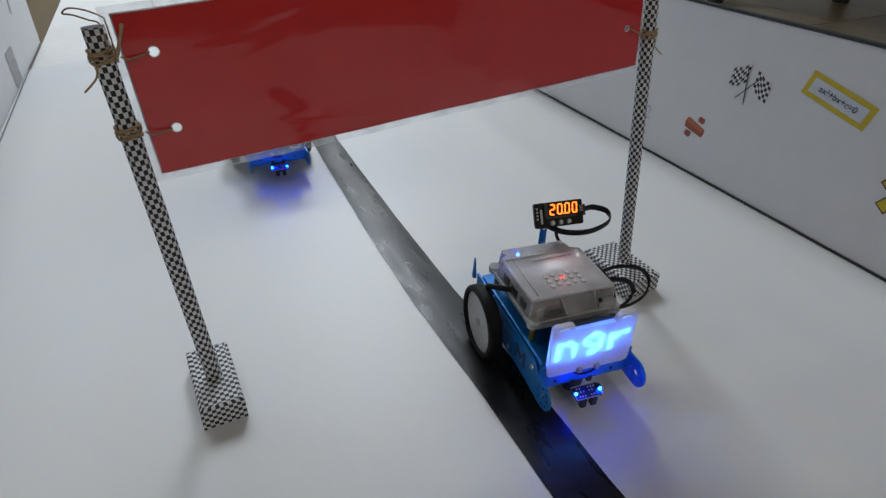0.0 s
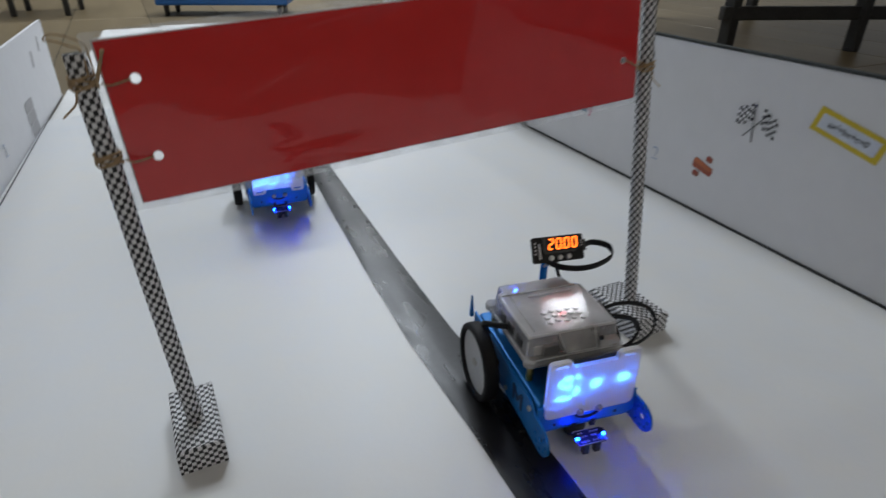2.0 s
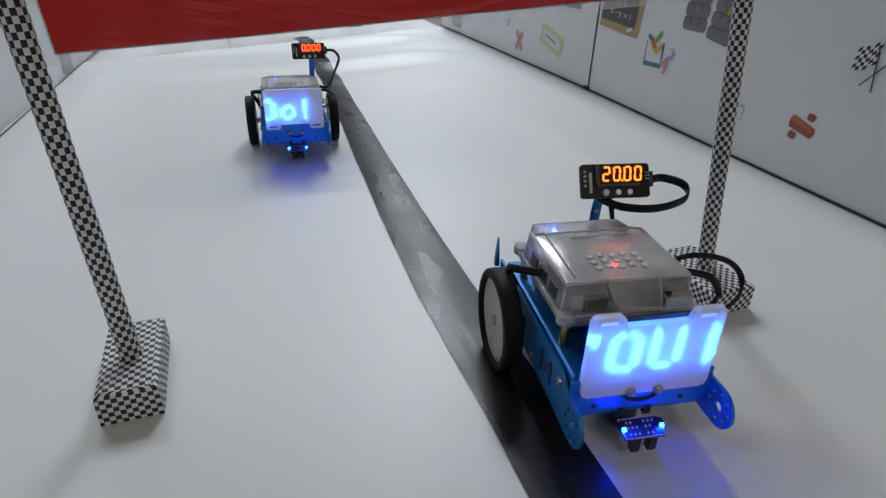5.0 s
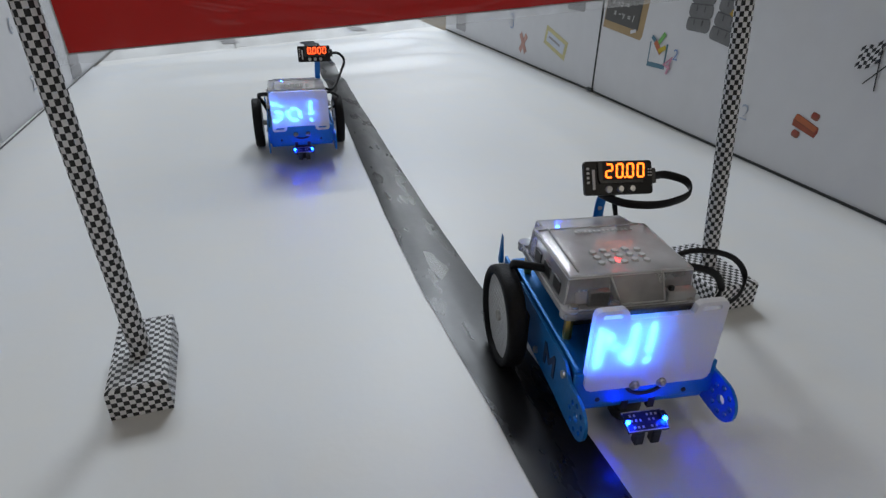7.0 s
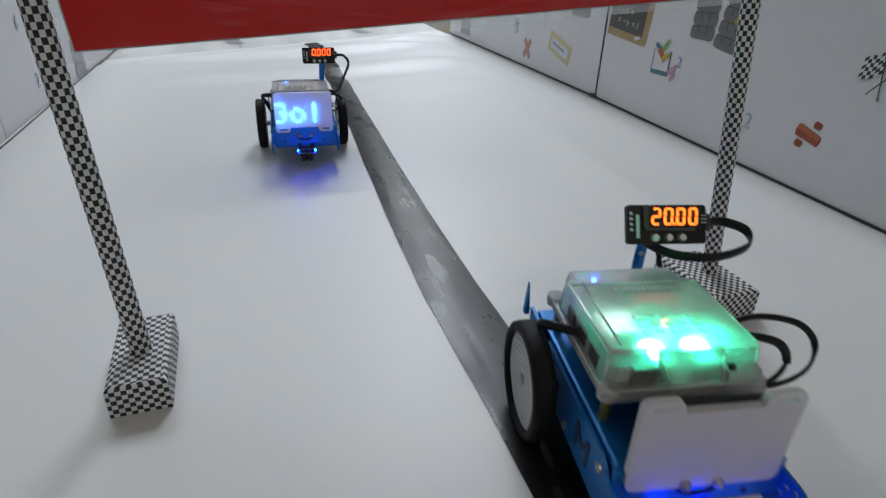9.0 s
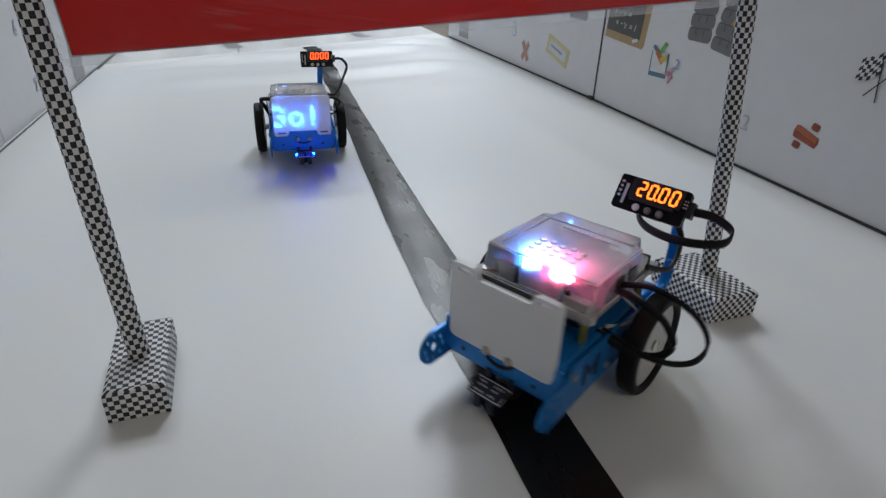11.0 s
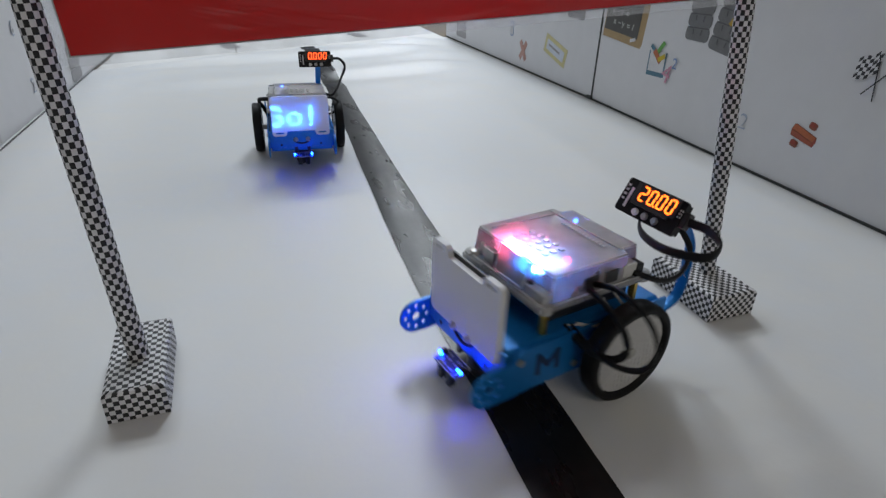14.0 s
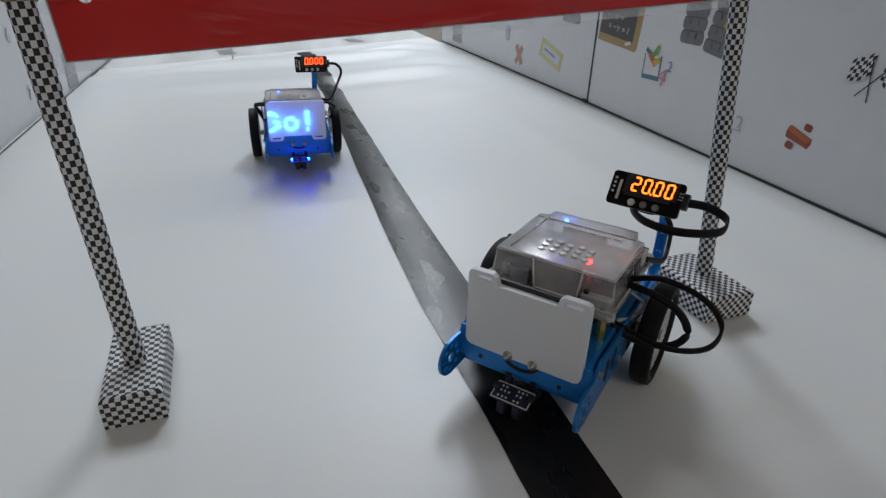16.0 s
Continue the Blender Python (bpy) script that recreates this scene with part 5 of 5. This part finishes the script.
    if flipped:
        cord([(0.036, -0.018, 0.0750), (0.046, -0.014, 0.0740), (0.056, -0.006, 0.0660), (0.055, 0.000, 0.0560), (0.046, -0.006, 0.0500), (0.036, -0.016, 0.0520)], 0.0014, 1.2)
    else:
        cord([(0.036, -0.018, 0.0750), (0.056, -0.019, 0.0815), (0.080, -0.021, 0.0770), (0.0915, -0.024, 0.0650), (0.087, -0.029, 0.0520), (0.066, -0.032, 0.0460), (0.036, -0.030, 0.0500)], 0.0010, 1.9)
        cord([(0.036, -0.022, 0.0735), (0.052, -0.026, 0.0745), (0.068, -0.027, 0.0690), (0.0755, -0.027, 0.0570), (0.069, -0.029, 0.0470), (0.052, -0.032, 0.0445), (0.034, -0.034, 0.0500)], 0.0011, 2.2)
    cord([(-0.036, -0.016, 0.0750), (-0.043, -0.011, 0.0745), (-0.051, 0.000, 0.0705), (-0.047, 0.011, 0.0600), (-0.040, 0.014, 0.0450)], 0.0017, 1.6)
    cord([(0.034, -0.004, 0.060), (0.046, -0.006, 0.054), (0.043, -0.016, 0.049), (0.036, -0.026, 0.0505)], 0.0008, 1, MAT_GREYWIRE, nm="wire")
    cord([(0.034, 0.004, 0.062), (0.047, 0.002, 0.056), (0.044, -0.010, 0.0495), (0.034, -0.034, 0.0500)], 0.0008, 1, MAT_GREYWIRE, nm="wire")
    # flat loop of the display lead
    s = frame_m @ Vector((0.0255, 0.001, 0.0))
    if flipped:
        cord([s, s + Vector((0.010, 0.004, -0.002)), s + Vector((0.017, 0.006, -0.012)), s + Vector((0.012, 0.004, -0.026)), (0.052, 0.016, 0.072), (0.037, 0.012, 0.0745)], 0.0016, 1.2)
    else:
        cord([s, s + Vector((0.012, 0.003, -0.001)), s + Vector((0.0245, -0.002, -0.0045)), s + Vector((0.022, -0.011, -0.010)), s + Vector((0.0, -0.016, -0.0135)), s + Vector((-0.022, -0.010, -0.0140)),
              s + Vector((-0.034, 0.004, -0.0120)), s + Vector((-0.022, 0.014, -0.016)), (0.034, 0.055, 0.094)], 0.0009, 3.2)
        cord([(0.034, 0.055, 0.094), (0.041, 0.060, 0.080), (0.043, 0.054, 0.067), (0.044, 0.036, 0.0660), (0.037, 0.014, 0.0745)], 0.0015, 1.3)
    return root, panel, wheels, lamps, drums


def display_frame(flipped):
    """The timer's own frame: x across, y up the tilted face, z out of it towards the robot's front."""
    if flipped:
        return Matrix.Translation((0.0305, 0.0400, 0.1160)) @ Matrix.Rotation(radians(0), 4, "Z") @ Matrix.Rotation(radians(76), 4, "X")
    return Matrix.Translation((0.0259, 0.0355, 0.1085)) @ Matrix.Rotation(radians(-3), 4, "Z") @ Matrix.Rotation(radians(60), 4, "X")


def display_body():
    bm = bmesh.new()
    sheet(bm, round_rect(-0.0231, -0.0110, 0.0231, 0.0110, 0.002), [], 0.0028, Matrix.Translation((0, 0, 0.0012)))
    box(bm, (0.0035, 0.0, 0.0004), (0.038, 0.0195, 0.0066), 0.0006)
    return bm


# ---- room things seen over the boards ----
def build_room_things():
    root = empty("desk", pose(1.3, 0.62, -0.005), "dark steel framed desk standing on the room floor", "desk")
    for x, y in ((-0.21, -0.17), (0.215, -0.335), (0.62, 0.40), (0.20, 0.60)):
        bm = bmesh.new()
        box(bm, (x, y, 0.36), (0.040, 0.040, 0.72), 0.004)
        leg = part("leg", bm, MAT_STEEL, root)
        bm = bmesh.new()
        cyl(bm, (x, y, 0.0), (x, y, 0.012), 0.024, 16)
        part("foot", bm, MAT_CHIP, leg)
    bm = bmesh.new()
    d = Vector((0.44, -0.16, 0))
    box(bm, (0.13, -0.300, 0.122), (d.length + 0.34, 0.030, 0.042), 0.003, Matrix.Rotation(math.atan2(d.y, d.x), 4, "Z"))
    part("rail", bm, MAT_STEEL, root)
    bm = bmesh.new()
    box(bm, (0.20, 0.13, 0.735), (1.1, 1.2, 0.03), 0.004)
    part("desktop", bm, MAT_DESKTOP, root)
    turn = Matrix.Rotation(radians(-22), 4, "Z")
    root = empty("storage_box", Matrix.Translation((-0.258, 2.10, -0.005)) @ turn, "long low blue plastic box on short dark feet", "box")
    bm = bmesh.new()
    box(bm, (0, 0, 0.105), (0.58, 0.20, 0.12), 0.008)
    part("body", bm, material("blue_plastic", (0.03, 0.16, 0.5), 0.4, 0, 12, 0.1), root)
    for x in (-0.25, 0.25):
        for y in (-0.075, 0.075):
            bm = bmesh.new()
            cyl(bm, (x, y, 0), (x, y, 0.047), 0.010, 14, 0.013)
            part("foot", bm, MAT_CHIP, root)
    root = empty("chair", pose(-1.0, 2.42, -0.005), "dark wooden chair standing on the plank floor", "chair")
    for x, y in ((-0.125, -0.09), (0.084, -0.135), (0.13, 0.09), (-0.09, 0.13)):
        bm = bmesh.new()
        box(bm, (x, y, 0.215), (0.024, 0.024, 0.43), 0.004)
        part("leg", bm, MAT_STEEL, root)
    bm = bmesh.new()
    box(bm, (0, 0, 0.442), (0.36, 0.36, 0.024), 0.008)
    part("seat", bm, MAT_DESKTOP, root)
    bm = bmesh.new()
    for x in (-0.15, 0.15):
        box(bm, (x, 0.165, 0.63), (0.03, 0.022, 0.36), 0.004)
    box(bm, (0, 0.165, 0.76), (0.33, 0.018, 0.10), 0.006)
    part("backrest", bm, MAT_STEEL, root)


ROOM_FLOOR = build_room()
build_sheet()
build_end_cards()
build_tape()
build_track_walls()
build_gate()
NEAR = build_robot("toy_robot", pose(-0.4191, -0.645, 0, 0, 0, -9.3), "blue wheeled toy robot with clear case, its timer reading 20.00", False, "20.00", GLOW_DIGIT, 1)
FAR = build_robot("toy_robot", pose(-0.5385, -0.1499, 0, 0, 0, -4.5) @ Matrix.Scale(0.915, 4), "blue wheeled toy robot with upturned panel, its timer reading 0.000", True, "0.000", GLOW_DIGIT_RED, 0)
for bits_at, ch, first in ((0.2, "G", 1), (4.3, "o", 0), (10.4, "!", 0)):
    for c in range(first, len(GLYPH[ch][0])):
        bits = "".join(r[c] for r in GLYPH[ch])
        if "1" in bits:
            led_column(bits, FAR[1], GLOW_FAR_TEXT).matrix_basis = pose(0, 0, 0.001) @ column_pose(bits_at + c - first)
build_stickers()
build_room_things()
build_planks(ROOM_FLOOR)

# ---- what moves ----
ROBOT_ROWS = (
    (0, -0.4191, -0.6450, -9.3), (4, -0.4191, -0.6450, -9.3), (8.28, -0.4194, -0.6449, -9.3), (8.38, -0.4200, -0.6480, -9.9), (8.5, -0.4221, -0.6573, -11.0),
    (8.7, -0.4260, -0.6765, -11.0), (8.9, -0.4294, -0.6953, -11.2), (9.1, -0.4327, -0.7116, -11.6), (9.25, -0.4342, -0.7190, -11.8), (9.35, -0.4340, -0.7180, -11.6),
    (9.55, -0.4302, -0.6980, -11.5), (9.75, -0.4262, -0.6745, -11.5), (9.95, -0.4225, -0.6510, -11.8), (10.05, -0.4216, -0.6400, -13.5), (10.25, -0.4220, -0.6365, -27),
    (10.45, -0.4240, -0.6365, -42), (10.65, -0.4252, -0.6365, -57), (10.82, -0.4258, -0.6350, -69), (10.95, -0.4240, -0.6350, -65), (11.1, -0.4225, -0.6360, -54),
    (11.3, -0.4215, -0.6369, -41.7), (11.42, -0.4213, -0.6378, -34), (11.55, -0.4213, -0.6383, -29.8), (11.7, -0.4215, -0.6385, -30), (11.8, -0.4226, -0.6400, -31), (11.9, -0.4251, -0.6438, -31.7),
    (12.05, -0.4330, -0.6570, -31.9), (12.2, -0.4408, -0.6694, -31.9), (12.35, -0.4493, -0.6825, -31.7), (12.5, -0.4567, -0.6940, -31.5), (12.62, -0.4600, -0.6980, -31), (12.7, -0.4596, -0.6960, -30),
    (12.8, -0.4558, -0.6897, -29.7), (13.0, -0.4447, -0.6699, -30.0), (13.2, -0.4329, -0.6500, -30.4), (13.4, -0.4221, -0.6317, -31.0), (13.5, -0.4214, -0.6306, -37.0), (13.6, -0.4220, -0.6311, -47.2),
    (13.8, -0.4246, -0.6327, -62.8), (14.0, -0.4255, -0.6325, -78.5), (14.2, -0.4260, -0.6301, -92.0), (14.27, -0.4250, -0.6303, -92.5), (14.35, -0.4230, -0.6305, -86), (14.5, -0.4196, -0.6310, -74.7),
    (14.7, -0.4172, -0.6314, -63.4), (14.85, -0.4165, -0.6313, -55), (14.95, -0.4162, -0.6313, -52.6), (15.5, -0.4165, -0.6316, -52.6), (16, -0.4170, -0.6320, -52.6))
# colour lamps: 0 dark, 1 green, 2 blue, 3 pink
LEFT_LAMP = ((0, 0), (8.23, 1), (9.09, 2), (9.9, 3), (10.75, 2), (11.58, 0), (11.67, 1), (12.45, 2), (13.3, 3), (14.12, 2), (14.93, 0))
RIGHT_LAMP = ((0, 0), (8.17, 2), (8.97, 1), (9.9, 2), (10.75, 3), (11.58, 0), (11.67, 2), (12.45, 1), (13.3, 2), (14.12, 3), (14.93, 0))


def turned_rows(steps, place, unit, axis):
    """Rows that turn a part by whole steps at given times, in quarter strides."""
    rows, prev = [], None
    for t, k in steps:
        if prev is None:
            rows.append((t, k))
        else:
            rows.append((t - 0.067, prev))
            n = max(1, int(abs(k - prev) * unit // 60))
            for i in range(1, n + 1):
                rows.append((t - 0.067 + 0.067 * i / n, prev + (k - prev) * i / n))
        prev = k
    rows.append((16, prev))
    return [(t, Matrix.Translation(place) @ Matrix.Rotation(radians(unit * k), 4, axis)) for t, k in rows]


def motions():
    robot, panel, wheels, lamps, drums = NEAR
    walk(robot, [(t, pose(x, y, 0, 0, 0, a)) for t, x, y, a in ROBOT_ROWS])
    for side, wheel in zip((-1, 1), wheels):
        rows, turn, last = [], 0.0, ROBOT_ROWS[0]
        for row in ROBOT_ROWS:
            a = radians((row[3] + last[3]) / 2)
            ahead = (row[1] - last[1]) * math.sin(a) - (row[2] - last[2]) * math.cos(a)
            turn += math.degrees((ahead - side * 0.0535 * radians(row[3] - last[3])) / 0.0331)
            rows.append((row[0], pose(0, 0, 0.0331, turn, 0, 0)))
            last = row
        walk(wheel, rows)
    for drum, steps in zip(drums, (LEFT_LAMP, RIGHT_LAMP)):
        walk(drum, turned_rows(steps, drum.matrix_basis.translation.copy(), -90, "X"))
    on_off = ((0, 0), (10.9, 1), (13.74, 0), (14.66, 1))
    for lamp in lamps:
        walk(lamp, turned_rows(on_off, lamp.matrix_basis.translation.copy(), 180, "X"))
    # scrolling words: each lit column slides across the panel and waits inside the chassis before and after
    for words, t0, c0, speed, end in (("ngrats...", 0.0, 1.0, 12.3, 3.2), ("YOU WIN!", 3.9, 10.0, 12.4, 9.0)):
        col = c0
        for ch in words:
            wide = len(GLYPH[ch][0])
            for c in range(wide):
                bits = "".join(r[c] for r in GLYPH[ch])
                if "1" not in bits:
                    continue
                start = col + c
                t_in, t_out = t0 + (start - 15.2) / speed, min(end, t0 + (start + 0.2) / speed)
                if t_out <= 0.02:
                    continue
                ob = led_column(bits, panel)
                rows = []
                if t_in > 0:
                    rows = [(0, HIDE)]
                    if t_in - 0.034 > 0:
                        rows.append((t_in - 0.034, HIDE))
                n = max(2, int((t_out - max(t_in, 0)) / 0.1))
                for k in range(n + 1):
                    t = max(t_in, 0) + (t_out - max(t_in, 0)) * k / n
                    rows.append((t, column_pose(start - speed * (t - t0))))
                rows += [(t_out + 0.034, HIDE), (16, HIDE)]
                walk(ob, rows)
            col += wide + 1


motions()
